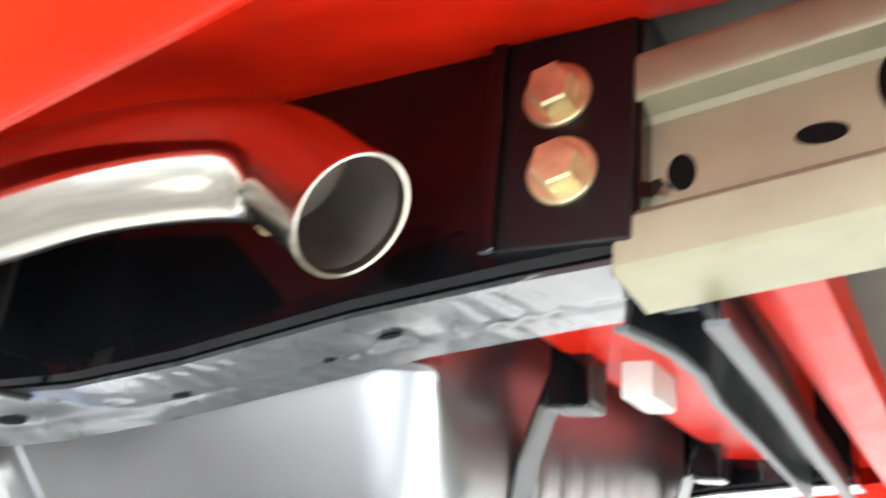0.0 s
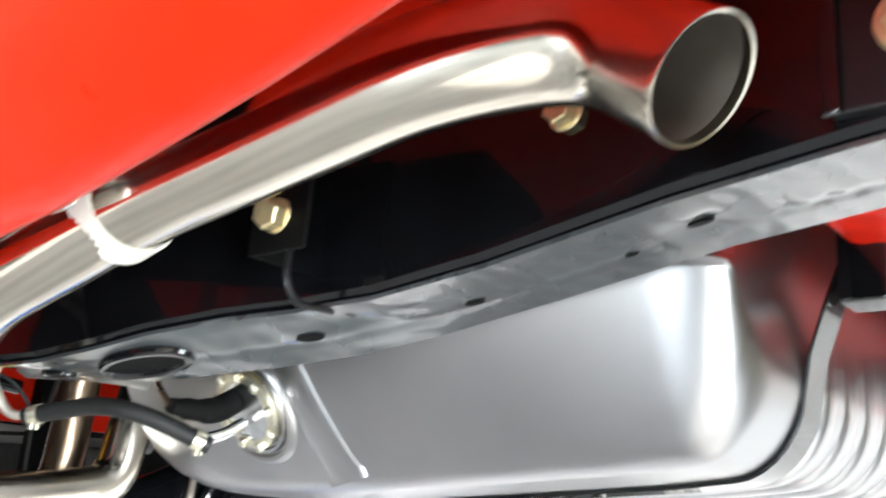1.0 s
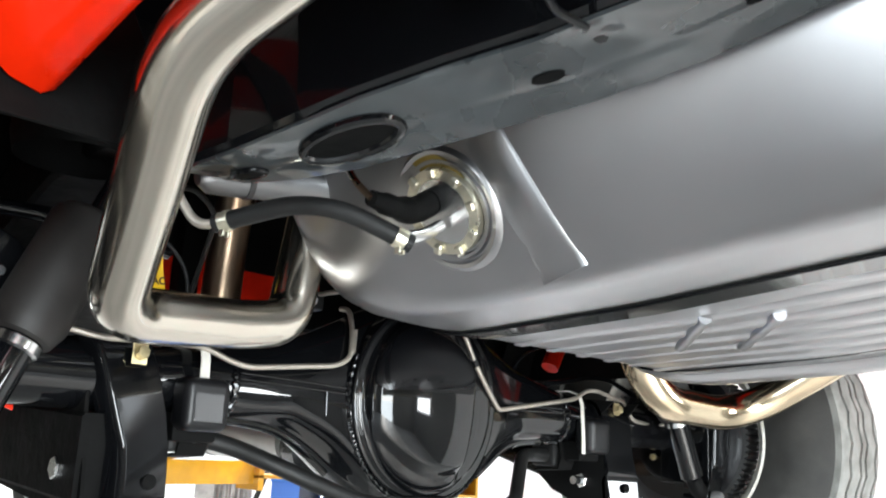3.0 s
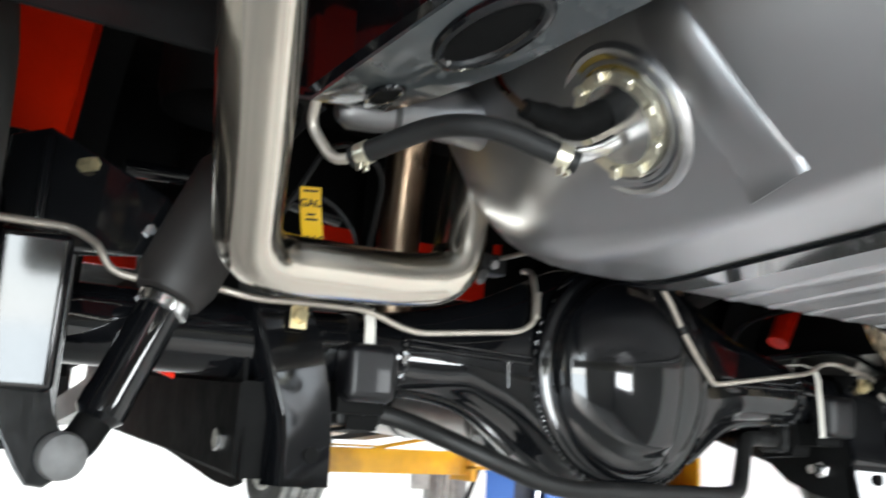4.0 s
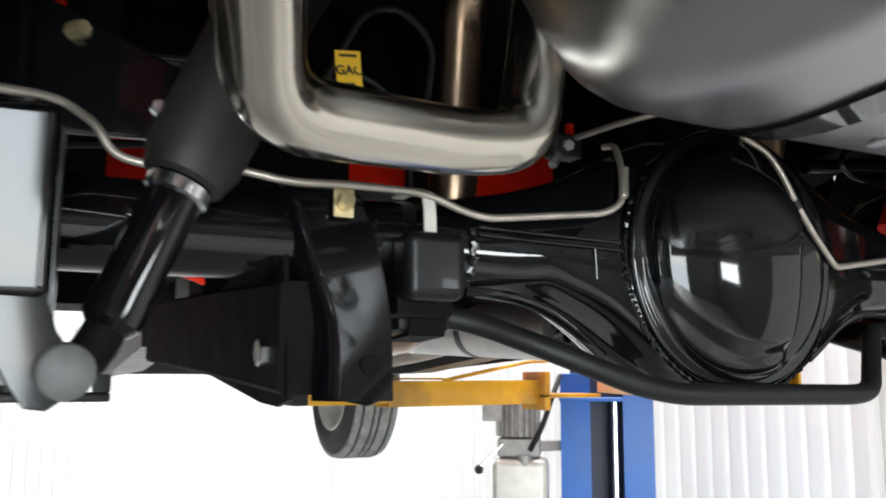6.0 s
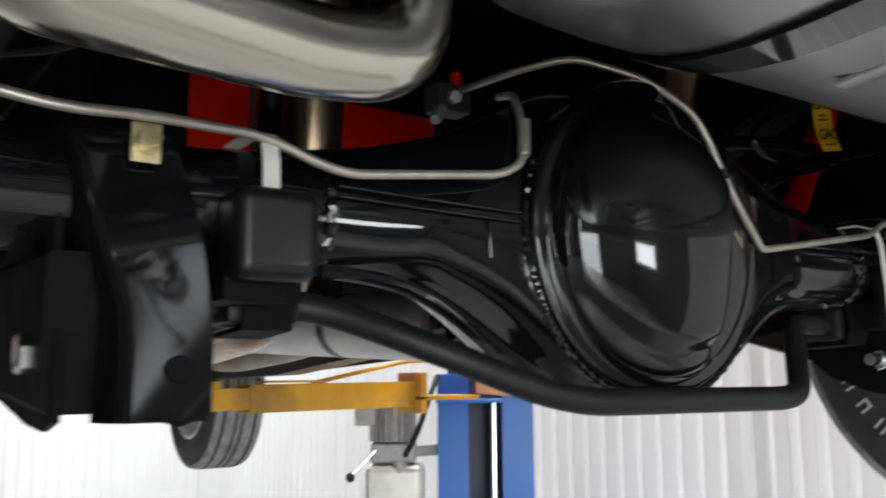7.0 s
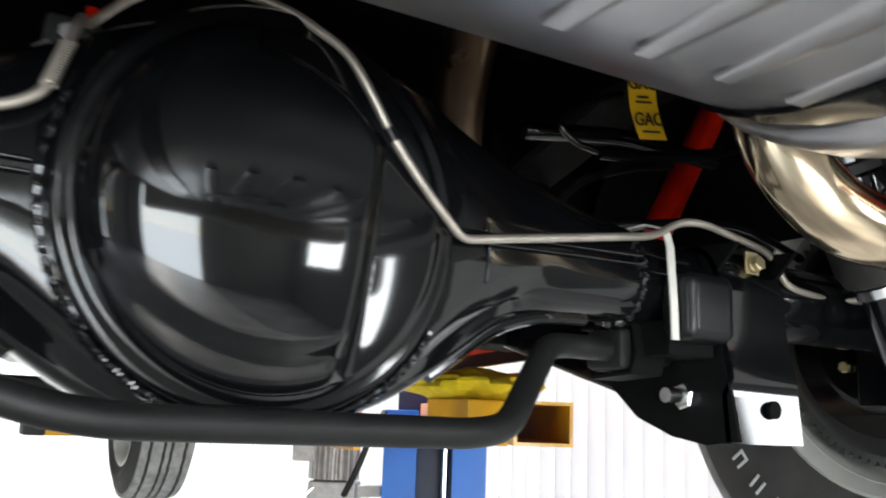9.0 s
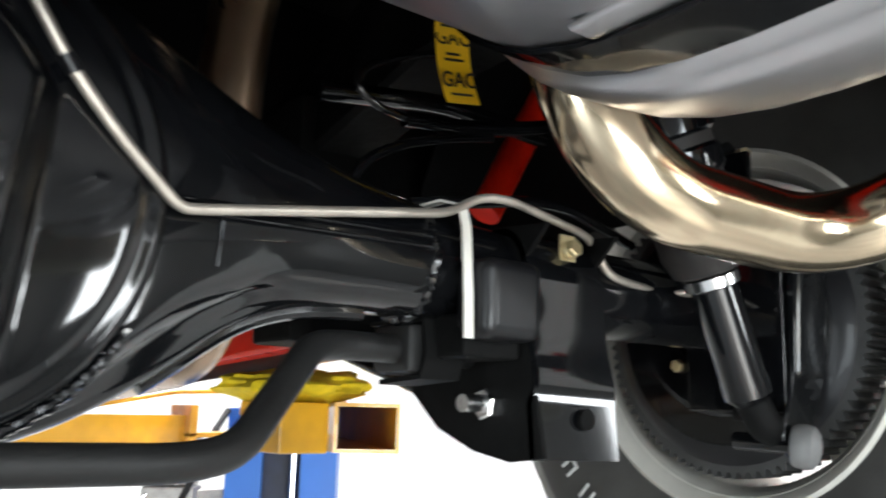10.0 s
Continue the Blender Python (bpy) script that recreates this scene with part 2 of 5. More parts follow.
def hexbolt(center, direction, flats=0.02, head=0.012, washer=0.0, shank=0.0, parent=None, mat=None, name="bolt", label=""):
    """A hexagon head with chamfer and washer, standing on center and pointing along direction."""
    m = axis_frame(center, Vector(center) + Vector(direction))
    bm = bmesh.new()
    r = flats / math.sqrt(3)
    h0 = 0.0
    if washer:
        lathe([(0, 0), (washer, 0), (washer, 0.003), (washer * 0.93, 0.004), (0, 0.004)], m, 28, bm)
        h0 = 0.0035
    loops = []
    for k, h in ((1.0, h0), (1.0, h0 + head * 0.85), (0.88, h0 + head)):
        loops.append([m @ Vector((r * k * math.cos(a), r * k * math.sin(a), h)) for a in (math.pi / 3 * i + 0.3 for i in range(6))])
    rings(bm, loops)
    if shank:
        lathe([(0, -shank), (r * 0.55, -shank), (r * 0.55, 0.001)], m, 14, bm)
    return part(name, bm, mat or ZINC, parent, label, angle=25)


def arc(cx, cy, r, a0, a1, n):
    return [(cx + r * math.cos(radians(a0 + (a1 - a0) * k / n)), cy + r * math.sin(radians(a0 + (a1 - a0) * k / n))) for k in range(n + 1)]


def face_frame(origin, x_axis, y_axis):
    x, y = Vector(x_axis).normalized(), Vector(y_axis).normalized()
    z = x.cross(y).normalized()
    return Matrix.Translation(origin) @ Matrix((x, y, z)).transposed().to_4x4()


# ---- the workshop ----
X0, X1, Y0, Y1, ZR = -6.0, 2.6, -7.0, 9.0, 5.3


def sheet_wall(name, length, height, m, label, lo=0.0):
    """Ribbed sheet cladding with thickness: trapezoid ribs along x, standing in z."""
    bm = bmesh.new()
    prof = []
    x = 0.0
    while x < length - 1e-6:
        for dx, d in ((0.0, 0.0), (0.066, 0.0), (0.078, 0.016), (0.104, 0.016), (0.116, 0.0)):
            if x + dx < length:
                prof.append((x + dx, d))
        x += 0.125
    prof.append((length, 0.0))
    outline = [(px, -d) for px, d in prof]
    low = [bm.verts.new(m @ Vector((px, py, lo))) for px, py in outline]
    top = [bm.verts.new(m @ Vector((px, py, height))) for px, py in outline]
    low2 = [bm.verts.new(m @ Vector((px, 0.06, lo))) for px, py in outline]
    top2 = [bm.verts.new(m @ Vector((px, 0.06, height))) for px, py in outline]
    for i in range(len(outline) - 1):
        bm.faces.new((low[i], low[i + 1], top[i + 1], top[i]))
        bm.faces.new((low2[i + 1], low2[i], top2[i], top2[i + 1]))
        bm.faces.new((top[i], top[i + 1], top2[i + 1], top2[i]))
    ob = part(name, bm, WHITE, angle=20)
    return tagged(ob, label, "wall", kind="structure")


sheet_wall("wall_north", X1 + 1.4, ZR, pose(-1.4, Y1, 0), "white ribbed steel sheet wall in bright daylight")
# corner piece coloured dark, as unlit
tagged(part("wall_north_corner", boxes(((X0, Y1, 0), (-1.4, Y1 + 0.2, ZR))), DIM), "grey block wall, shade put into its colour", "wall", kind="structure")
sheet_wall("wall_east", Y1 + 2.5, ZR, pose(X1, Y1, 0, 0, 0, -90), "white ribbed steel sheet wall in bright daylight")
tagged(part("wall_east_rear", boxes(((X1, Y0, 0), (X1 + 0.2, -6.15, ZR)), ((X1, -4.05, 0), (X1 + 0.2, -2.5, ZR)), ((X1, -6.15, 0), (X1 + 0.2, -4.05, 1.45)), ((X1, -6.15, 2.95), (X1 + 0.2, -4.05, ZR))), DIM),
       "grey-brown block wall, shade put into its colour, with a wide window opening", "wall", kind="structure")
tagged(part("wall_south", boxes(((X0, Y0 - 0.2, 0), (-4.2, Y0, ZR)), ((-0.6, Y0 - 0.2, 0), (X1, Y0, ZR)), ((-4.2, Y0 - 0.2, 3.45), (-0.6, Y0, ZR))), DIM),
       "grey end wall, shade put into its colour, with an open bay door", "wall", kind="structure")
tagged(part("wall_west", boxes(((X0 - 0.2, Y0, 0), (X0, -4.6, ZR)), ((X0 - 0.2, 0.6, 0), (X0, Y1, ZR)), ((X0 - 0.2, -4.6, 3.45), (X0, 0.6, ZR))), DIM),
       "grey side wall, shade put into its colour, with an open bay door", "wall", kind="structure")
tagged(part("ceiling", boxes(((X0 - 0.2, Y0 - 0.2, ZR), (X1 + 0.25, Y1 + 0.1, ZR + 0.1))), ROOF), "pale sheet metal workshop roof", "ceiling", kind="structure")
bm = bmesh.new()
bmesh.ops.create_grid(bm, x_segments=8, y_segments=8, size=1500)
tagged(part("ground", bm, ASPHALT), "flat grey yard outside the workshop", "ground", kind="structure").location.z = -0.05
tagged(part("floor", boxes(((X0 - 0.2, Y0 - 0.2, -0.12), (X1 + 0.25, Y1 + 0.1, 0.0))), CONCRETE), "smooth grey concrete workshop floor", "floor", kind="structure")
# plain white panels added above the fill lamps
for lx, ly in ROOF_FILLS:
    st = thing("roof_fill_panel", "white panel added over an unseen fill lamp", "roof light", (lx, ly, 5.25), "roof lights")
    part("panel", boxes(((lx - 0.55, ly - 1.35, 5.2), (lx + 0.55, ly + 1.35, 5.302), 0.01)), WHITE, st)

# downpipe against the east wall
dp = thing("downpipe", "white square downpipe on the ribbed wall", "pipe", (2.55, 1.86, 0))
part("pipe", boxes(((2.545, 1.845, 0), (2.59, 1.885, ZR), 0.006)), WHITE, dp)
sp = thing("sheet_joint", "white cover strip over a joint in the ribbed wall", "strip", (2.57, 5.6, 0))
part("strip", boxes(((2.565, 5.55, 0), (2.59, 5.66, ZR), 0.004)), WHITE, sp)

# ---- lift: right post, arms, power unit ----
lift = thing("lift_post", "blue two-post lift column, shade in its open channel put into the colour", "lift", (1.45, 2.2, 0))
pm = pose(1.42, 2.2, 0, 0, 0, -34)
profile = [(-0.065, -0.02), (-0.185, -0.02), (-0.185, 0.30), (0.185, 0.30), (0.185, -0.02), (0.065, -0.02), (0.065, 0.015), (0.15, 0.015), (0.15, 0.262), (-0.15, 0.262), (-0.15, 0.015), (-0.065, 0.015)]
part("column", plate(profile, 1.60, pm @ pose(0, 0, 0.01), 0.006), BLUE, lift)
# channel back: shade comes from its darker blue
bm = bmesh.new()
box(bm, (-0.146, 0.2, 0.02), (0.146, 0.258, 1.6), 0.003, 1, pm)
part("channel_back", bm, BLUE_SHADE, lift)
bm = bmesh.new()
box(bm, (-0.19, -0.1, 1.5), (0.06, 0.19, 1.515), 0.002, 1, pm)
part("carriage_plate", bm, BLUE, lift)
part("lift_chain", tube([pm @ Vector((0.035, 0.05, 0.05)), pm @ Vector((0.035, 0.05, 1.5))], 0.014, segments=10), CHROME, lift, "bright steel lifting rod")
part("hydraulic_ram", tube([pm @ Vector((-0.09, 0.08, 0.05)), pm @ Vector((-0.09, 0.08, 1.5))], 0.008, segments=10), CHROME, lift)
bm = bmesh.new()
box(bm, (-0.3, -0.2, 0.0), (0.3, 0.4, 0.02), 0.003, 1, pm)
part("base_plate", bm, BLUE, lift)
# carriage inside the channel, coloured with the same shade
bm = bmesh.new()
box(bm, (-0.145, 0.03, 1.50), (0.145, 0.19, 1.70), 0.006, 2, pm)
part("carriage", bm, BLUE_SHADE, lift)

unit = thing("power_unit", "grey finned electric lift power unit", "motor", (1.12, 2.33, 1.2))
um = pose(1.10, 2.36, 0, 0, 0, -34)
star = []
for k in range(80):
    r = 0.09 if k % 4 in (1, 2) else 0.074
    a = 2 * math.pi * k / 80
    star.append((r * math.cos(a), r * math.sin(a)))
bm = plate(star, 0.15, um @ pose(0, 0, 1.36), 0)
part("motor", bm, CASTALU, unit)
bm = bmesh.new()
box(bm, (-0.14, -0.07, 1.42), (-0.06, 0.03, 1.52), 0.006, 2, um)
part("switch_box", bm, CASTALU, unit)
bm = bmesh.new()
box(bm, (-0.08, -0.07, 1.28), (0.09, 0.07, 1.355), 0.012, 2, um)
lathe([(0, 1.24), (0.03, 1.24), (0.03, 1.29)], um @ pose(0.03, -0.06, 0), 14, bm)
part("pump_block", bm, CASTALU, unit)
bm = bmesh.new()
box(bm, (-0.1, -0.09, 0.95), (0.12, 0.1, 1.275), 0.03, 3, um)
part("oil_tank", bm, RIMPAINT, unit, "pale plastic oil tank")
lever = part("lever", tube([um @ Vector((-0.06, -0.07, 1.33)), um @ Vector((-0.15, -0.1, 1.24))], 0.006, segments=8), CHROME, unit)
bm = bmesh.new()
bmesh.ops.create_uvsphere(bm, u_segments=14, v_segments=10, radius=0.018, matrix=Matrix.Translation(um @ Vector((-0.15, -0.1, 1.235))))
part("knob", bm, RUBBER, lever, "black ball knob")
part("hydraulic_hose", tube([um @ Vector((0.05, -0.07, 1.31)), um @ Vector((0.1, -0.12, 1.4)), um @ Vector((0.14, -0.1, 1.52)), um @ Vector((0.17, 0.0, 1.6))], 0.011, 0.05, 10), HOSE, unit)
part("bracket", boxes(((1.08, 2.3, 1.3), (1.36, 2.36, 1.34), 0.004)), CASTALU, unit)



def joint(name, label, base, parent):
    """An Empty for a part that has pieces of its own."""
    e = new(name)
    e.empty_display_size = 0.02
    e.location = base
    e["base"], e["label"] = tuple(base), label
    e.parent = parent
    e.matrix_parent_inverse = Matrix.Translation(-Vector(parent["base"]))
    return e


fa = joint("lift_arm", "yellow enamelled swing arm reaching under the front sill", (1.2, 2.1, 1.5), lift)
A, B = Vector((1.0, 2.08, 1.541)), Vector((0.08, 1.98, 1.536))


def arm_beam(a, b, w, h, t=0.006, inset=0.0):
    """A hollow square tube from a to b."""
    m = axis_frame(a, b)
    L = (b - a).length
    bm = bmesh.new()
    up = m.inverted().to_3x3() @ Vector((0, 0, 1))
    vertical_y = abs(up.y) > abs(up.x)
    hw, hh = (w / 2, h / 2) if vertical_y else (h / 2, w / 2)
    outer = [(-hw, -hh), (hw, -hh), (hw, hh), (-hw, hh)]
    inner = [(-hw + t, -hh + t), (hw - t, -hh + t), (hw - t, hh - t), (-hw + t, hh - t)]
    loops = [[m @ Vector((*p, z)) for p in ring] for ring, z in ((inner, 0.02), (inner, L), (outer, L), (outer, 0), (inner, 0))]
    rings(bm, loops, False)
    return bm


part("outer_tube", arm_beam(A, A.lerp(B, 0.69), 0.09, 0.086), YELLOW, fa)
part("inner_tube", arm_beam(A.lerp(B, 0.55), B, 0.076, 0.066), YELLOW, fa)
part("stop_block", boxes(((0.20, 1.95, 1.567), (0.27, 2.03, 1.592), 0.004)), YELLOW, fa)
part("end_cap", boxes(((0.03, 1.93, 1.503), (0.085, 2.03, 1.567), 0.006)), RUBBER, fa)
part("brace_rod", tube([(0.60, 2.03, 1.582), (0.97, 2.06, 1.652), (1.16, 2.09, 1.660)], 0.007, 0.03, 12), YELLOW, fa, "thin yellow brace rod")
part("stop_plate", boxes(((0.42, 1.99, 1.585), (0.62, 2.07, 1.592), 0.002)), YELLOW, fa)
part("pivot_plate", boxes(((1.0, 2.0, 1.475), (1.025, 2.16, 1.615), 0.003), ((1.0, 2.0, 1.52), (1.25, 2.16, 1.535), 0.003)), YELLOW, fa)

ra = joint("lift_arm", "worn yellow square-tube swing arm", (1.2, 2.0, 1.5), lift)
C, D = Vector((1.32, 2.02, 1.585)), Vector((0.71, 0.63, 1.585))
part("outer_tube", arm_beam(C, C.lerp(D, 0.6), 0.12, 0.092), YELLOW, ra)
part("inner_tube", arm_beam(C.lerp(D, 0.4), D, 0.104, 0.076), YELLOW, ra)
part("sleeve", boxes(((0.575, 0.66, 1.545), (0.66, 0.80, 1.622), 0.004)), YELLOW, ra)
bm = bmesh.new()
bmesh.ops.create_uvsphere(bm, u_segments=28, v_segments=18, radius=1.0)
for v in bm.verts:
    q = noise.noise(v.co * 2.1) * 0.3 + noise.noise(v.co * 5.0) * 0.12
    v.co = Vector((0.665 + v.co.x * 0.115 * (1 + q), 0.78 + v.co.y * 0.13 * (1 + q), 1.648 + v.co.z * 0.03 * (1 + q)))
bm2 = bm.copy()
for v in bm2.verts:
    v.co = Vector((0.18 + (v.co.x - 0.665) * 0.8, 1.99 + (v.co.y - 0.78) * 0.5, 1.568 + (v.co.z - 1.648) * 0.6))
cl2 = thing("pad_cloth", "folded yellow cloth on the front lift arm", "cloth", (0.18, 1.99, 1.55))
part("cloth", bm2, YCLOTH, cl2)
cl = thing("pad_cloth", "crumpled bright yellow cloth on the lift arm", "cloth", (0.665, 0.78, 1.62))
part("cloth", bm, YCLOTH, cl)


# ---- wheels ----
body = thing("car_body", "red painted car body seen from below with black undercoat", "car body", (0, 0.5, 2.1))


def wheel(name, label, cx, cy, cz, R, W, rim, inner, letters=False, steer=0.0, sipes=False, zigzag=0.006):
    """A wheel whose axle lies along x; inner is the side (+1 or -1) that faces the car's middle."""
    w = joint(name, label, (cx, cy, cz), body)
    m = pose(cx, cy, cz, 0, 0, steer) @ pose(0, 0, 0, 0, 90 * inner, 0)   # local z points to the car's middle
    h = W / 2
    prof = [(rim, h * 0.80), (rim + 0.006, h * 0.92), (rim + 0.03, h), (rim + 0.06, h * 1.03), (R - 0.075, h * 1.04), (R - 0.045, h * 1.0), (R - 0.018, h * 0.9), (R - 0.004, h * 0.80)]
    crown = [(R, h * 0.55), (R + 0.002, h * 0.2), (R + 0.002, -h * 0.2), (R, -h * 0.55)]
    prof = prof + crown + [(r, -z) for r, z in reversed(prof)] + [(rim - 0.004, -h * 0.7), (rim - 0.004, h * 0.7)]
    part("tyre", lathe(prof, m, 96, closed=True), TYRE, w, "black rubber tyre")
    # tread blocks: ribs parted by zigzag grooves
    bm = bmesh.new()
    n = 72
    edges = [-0.84, -0.62, -0.51, -0.17, -0.07, 0.07, 0.17, 0.51, 0.62, 0.84]
    for a, b in zip(edges[::2], edges[1::2]):
        loop_lo, loop_hi, side_lo, side_hi = [], [], [], []
        for k in range(n):
            th = 2 * math.pi * k / n
            zig = zigzag * (1 if k % 2 else -1)
            for lst, e, rr in ((loop_lo, a, R + 0.009), (loop_hi, b, R + 0.009), (side_lo, a, R - 0.006), (side_hi, b, R - 0.006)):
                edge_z = e * h + (zig if abs(e) < 0.8 else 0)
                fall = 0.006 if abs(e) > 0.8 else 0.0
                lst.append(m @ Vector(((rr - fall) * math.cos(th), (rr - fall) * math.sin(th), edge_z)))
        rings(bm, [side_lo, loop_lo, loop_hi, side_hi], False)
    part("tread", bm, TREAD, w, "tread ribs with zigzag grooves", angle=25)
    if sipes:
        # fine Z-shaped cuts across the ribs
        bm = bmesh.new()
        for lo, hi in ((-0.51, -0.17), (-0.07, 0.07), (0.17, 0.51), (0.62, 0.80), (-0.80, -0.62)):
            for k in range(n):
                pts = []
                for f, g in ((0.12, -0.3), (0.42, -0.2), (0.58, 0.35), (0.88, 0.45)):
                    th = 2 * math.pi * (k + 0.5 + g) / n
                    pts.append((th, (lo + (hi - lo) * f) * h))
                for (t0, z0), (t1, z1) in zip(pts, pts[1:]):
                    d = 0.0022
                    quad = [(t0, z0, -1), (t1, z1, -1), (t1, z1, 1), (t0, z0, 1)]
                    fall = 0.004 if abs(z0) > 0.7 * h else 0.0
                    bm.faces.new([bm.verts.new(m @ Vector(((R + 0.0094 - fall) * math.cos(t + s_ * d), (R + 0.0094 - fall) * math.sin(t + s_ * d), z))) for t, z, s_ in quad])
        part("sipe_pattern", bm, RUBBER, w, "fine dark cuts in the tread")
    # rim barrel, lip and disc with slots
    lip = [(rim - 0.016, h * 0.62), (rim - 0.01, h * 0.80), (rim + 0.004, h * 0.86), (rim + 0.010, h * 0.93), (rim + 0.005, h * 0.96), (rim - 0.004, h * 0.88), (rim - 0.020, h * 0.62),
           (rim - 0.018, -h * 0.3), (rim - 0.018, -h * 0.75), (rim + 0.006, -h * 0.92), (rim + 0.002, -h * 0.95), (rim - 0.010, -h * 0.80), (rim - 0.010, -h * 0.3)]
    part("rim", lathe(lip, m, 72, closed=True), RIMPAINT, w, "pale painted steel rim")
    bm = bmesh.new()
    for k in range(5):
        a0 = 72 * k
        outl = arc(0, 0, rim - 0.028, a0 - 21, a0 + 21, 8) + list(reversed(arc(0, 0, 0.06, a0 - 34, a0 + 34, 6)))
        plate(outl, 0.012, m @ pose(0, 0, -h * 0.55), 0.002, bm)
    lathe([(0, -h * 0.5), (0.075, -h * 0.5), (0.075, -h * 0.56), (0, -h * 0.57)], m, 32, bm)
    part("wheel_disc", bm, RIMPAINT, w)
    if letters:
        for k in range(6):
            mm = m @ pose(0, 0, 0, 0, 0, 118 + k * 9.0) @ pose(R - 0.075, 0, h * 1.035)
            bm = bmesh.new()
            for off in (-0.007, 0.007):
                plate([(-0.011, off - 0.002), (0.011, off - 0.002), (0.011, off + 0.002), (-0.011, off + 0.002)], 0.003, mm, 0.0008, bm)
            if k % 2:
                plate([(-0.011, -0.007), (-0.007, -0.007), (-0.007, 0.007), (-0.011, 0.007)], 0.0032, mm, 0.0008, bm)
            part("raised_mark", bm, LETTER, w, "white raised mark on the sidewall")
    return w


RX, RY, RZ, RR = 0.905, 0.055, 1.715, 0.352
wheel("rear_wheel", "rear wheel with a wide black tyre and pale rim", RX, RY, RZ, RR, 0.225, 0.196, -1, True)
wheel("rear_wheel", "rear wheel with a wide grooved black tyre", -RX - 0.016, RY, RZ, RR, 0.225, 0.196, 1, sipes=True)
wheel("front_wheel", "front wheel with a narrow ribbed black tyre", 0.55, 2.80, 1.560, 0.295, 0.21, 0.18, -1, steer=0.0, zigzag=0.0012)


def brake(side):
    d = thing("drum_brake", "black drum brake with finned rim behind the wheel", "brake", (side * 0.78, RY, RZ), "drum brakes")
    m = pose(side * 0.80, RY, RZ, 0, -90 * side, 0)   # local z to the middle
    part("drum", lathe([(0, -0.08), (0.150, -0.08), (0.159, -0.07), (0.159, -0.01), (0.138, 0.004), (0, 0.006)], m, 48), SATIN, d)
    part("backing_plate", lathe([(0.05, 0.018), (0.09, 0.02), (0.1, 0.008), (0.13, 0.008), (0.133, 0.0), (0.13, -0.004), (0.05, -0.004)], m, 48, closed=True), BLACK, d)
    bm = bmesh.new()
    gear = [(0.167 if k % 4 in (1, 2) else 0.160) for k in range(336)]
    rings(bm, [[m @ Vector((r * f * math.cos(2 * math.pi * k / 336), r * f * math.sin(2 * math.pi * k / 336), z)) for k, r in enumerate(gear)] for z, f in ((-0.06, 1.0), (-0.006, 1.0))])
    part("finned_ring", bm, DARKSTEEL, d, "ring of small cast fins", angle=20)
    for k in range(4):
        a = radians(45 + 90 * k)
        hexbolt(m @ Vector((0.062 * math.cos(a), 0.062 * math.sin(a), 0.02)), m.to_3x3() @ Vector((0, 0, 1)), 0.013, 0.008, parent=d, mat=ZINC)
    part("wheel_cylinder", boxes(((side * 0.775 - 0.012, RY - 0.03, RZ + 0.085), (side * 0.775 + 0.012, RY + 0.03, RZ + 0.11), 0.005)), CASTALU, d)
    return d


brake(1)
brake(-1)


# ---- rear axle ----
AY, AZ, TR = 0.05, 1.728, 0.042      # tube centre and radius
HX = -0.02                            # middle of the housing
axle = thing("rear_axle", "gloss black banjo rear axle housing with welded brackets", "axle", (HX, AY, 1.6))


def smooth(t):
    t = max(0.0, min(1.0, t))
    return t * t * (3 - 2 * t)


GRID = np.linspace(0, 0.8, 401)


def eased(ds, hs):
    """A table smoothed into a flowing curve."""
    raw = np.interp(np.r_[-GRID[40:0:-1], GRID], np.r_[-np.array(ds[:0:-1]), ds], np.r_[hs[:0:-1], hs])
    return np.convolve(np.pad(raw, 10, mode="edge"), np.ones(21) / 21, "valid")[40:]


TOP = eased([0, 0.08, 0.12, 0.16, 0.225, 0.295, 0.345, 0.40, 0.45, 0.8], [0.166, 0.157, 0.140, 0.117, 0.085, 0.064, 0.055, 0.045, 0.042, 0.042])
LOW_L = eased([0, 0.06, 0.088, 0.128, 0.176, 0.214, 0.25, 0.30, 0.8], [0.156, 0.151, 0.139, 0.1155, 0.079, 0.057, 0.047, 0.042, 0.042])
LOW = eased([0, 0.075, 0.13, 0.18, 0.23, 0.27, 0.32, 0.8], [0.156, 0.149, 0.129, 0.099, 0.062, 0.047, 0.042, 0.042])
DEEP = eased([0, 0.14, 0.24, 0.30, 0.8], [0.056, 0.056, 0.042, 0.042, 0.042])


def house_section(x):
    """Half heights above and below the tube's line, and half depth, at x."""
    return (float(np.interp(abs(x), GRID, TOP)), float(np.interp(abs(x + 0.035), GRID, LOW if x > -0.035 else LOW_L)), float(np.interp(abs(x + 0.02), GRID, DEEP)))


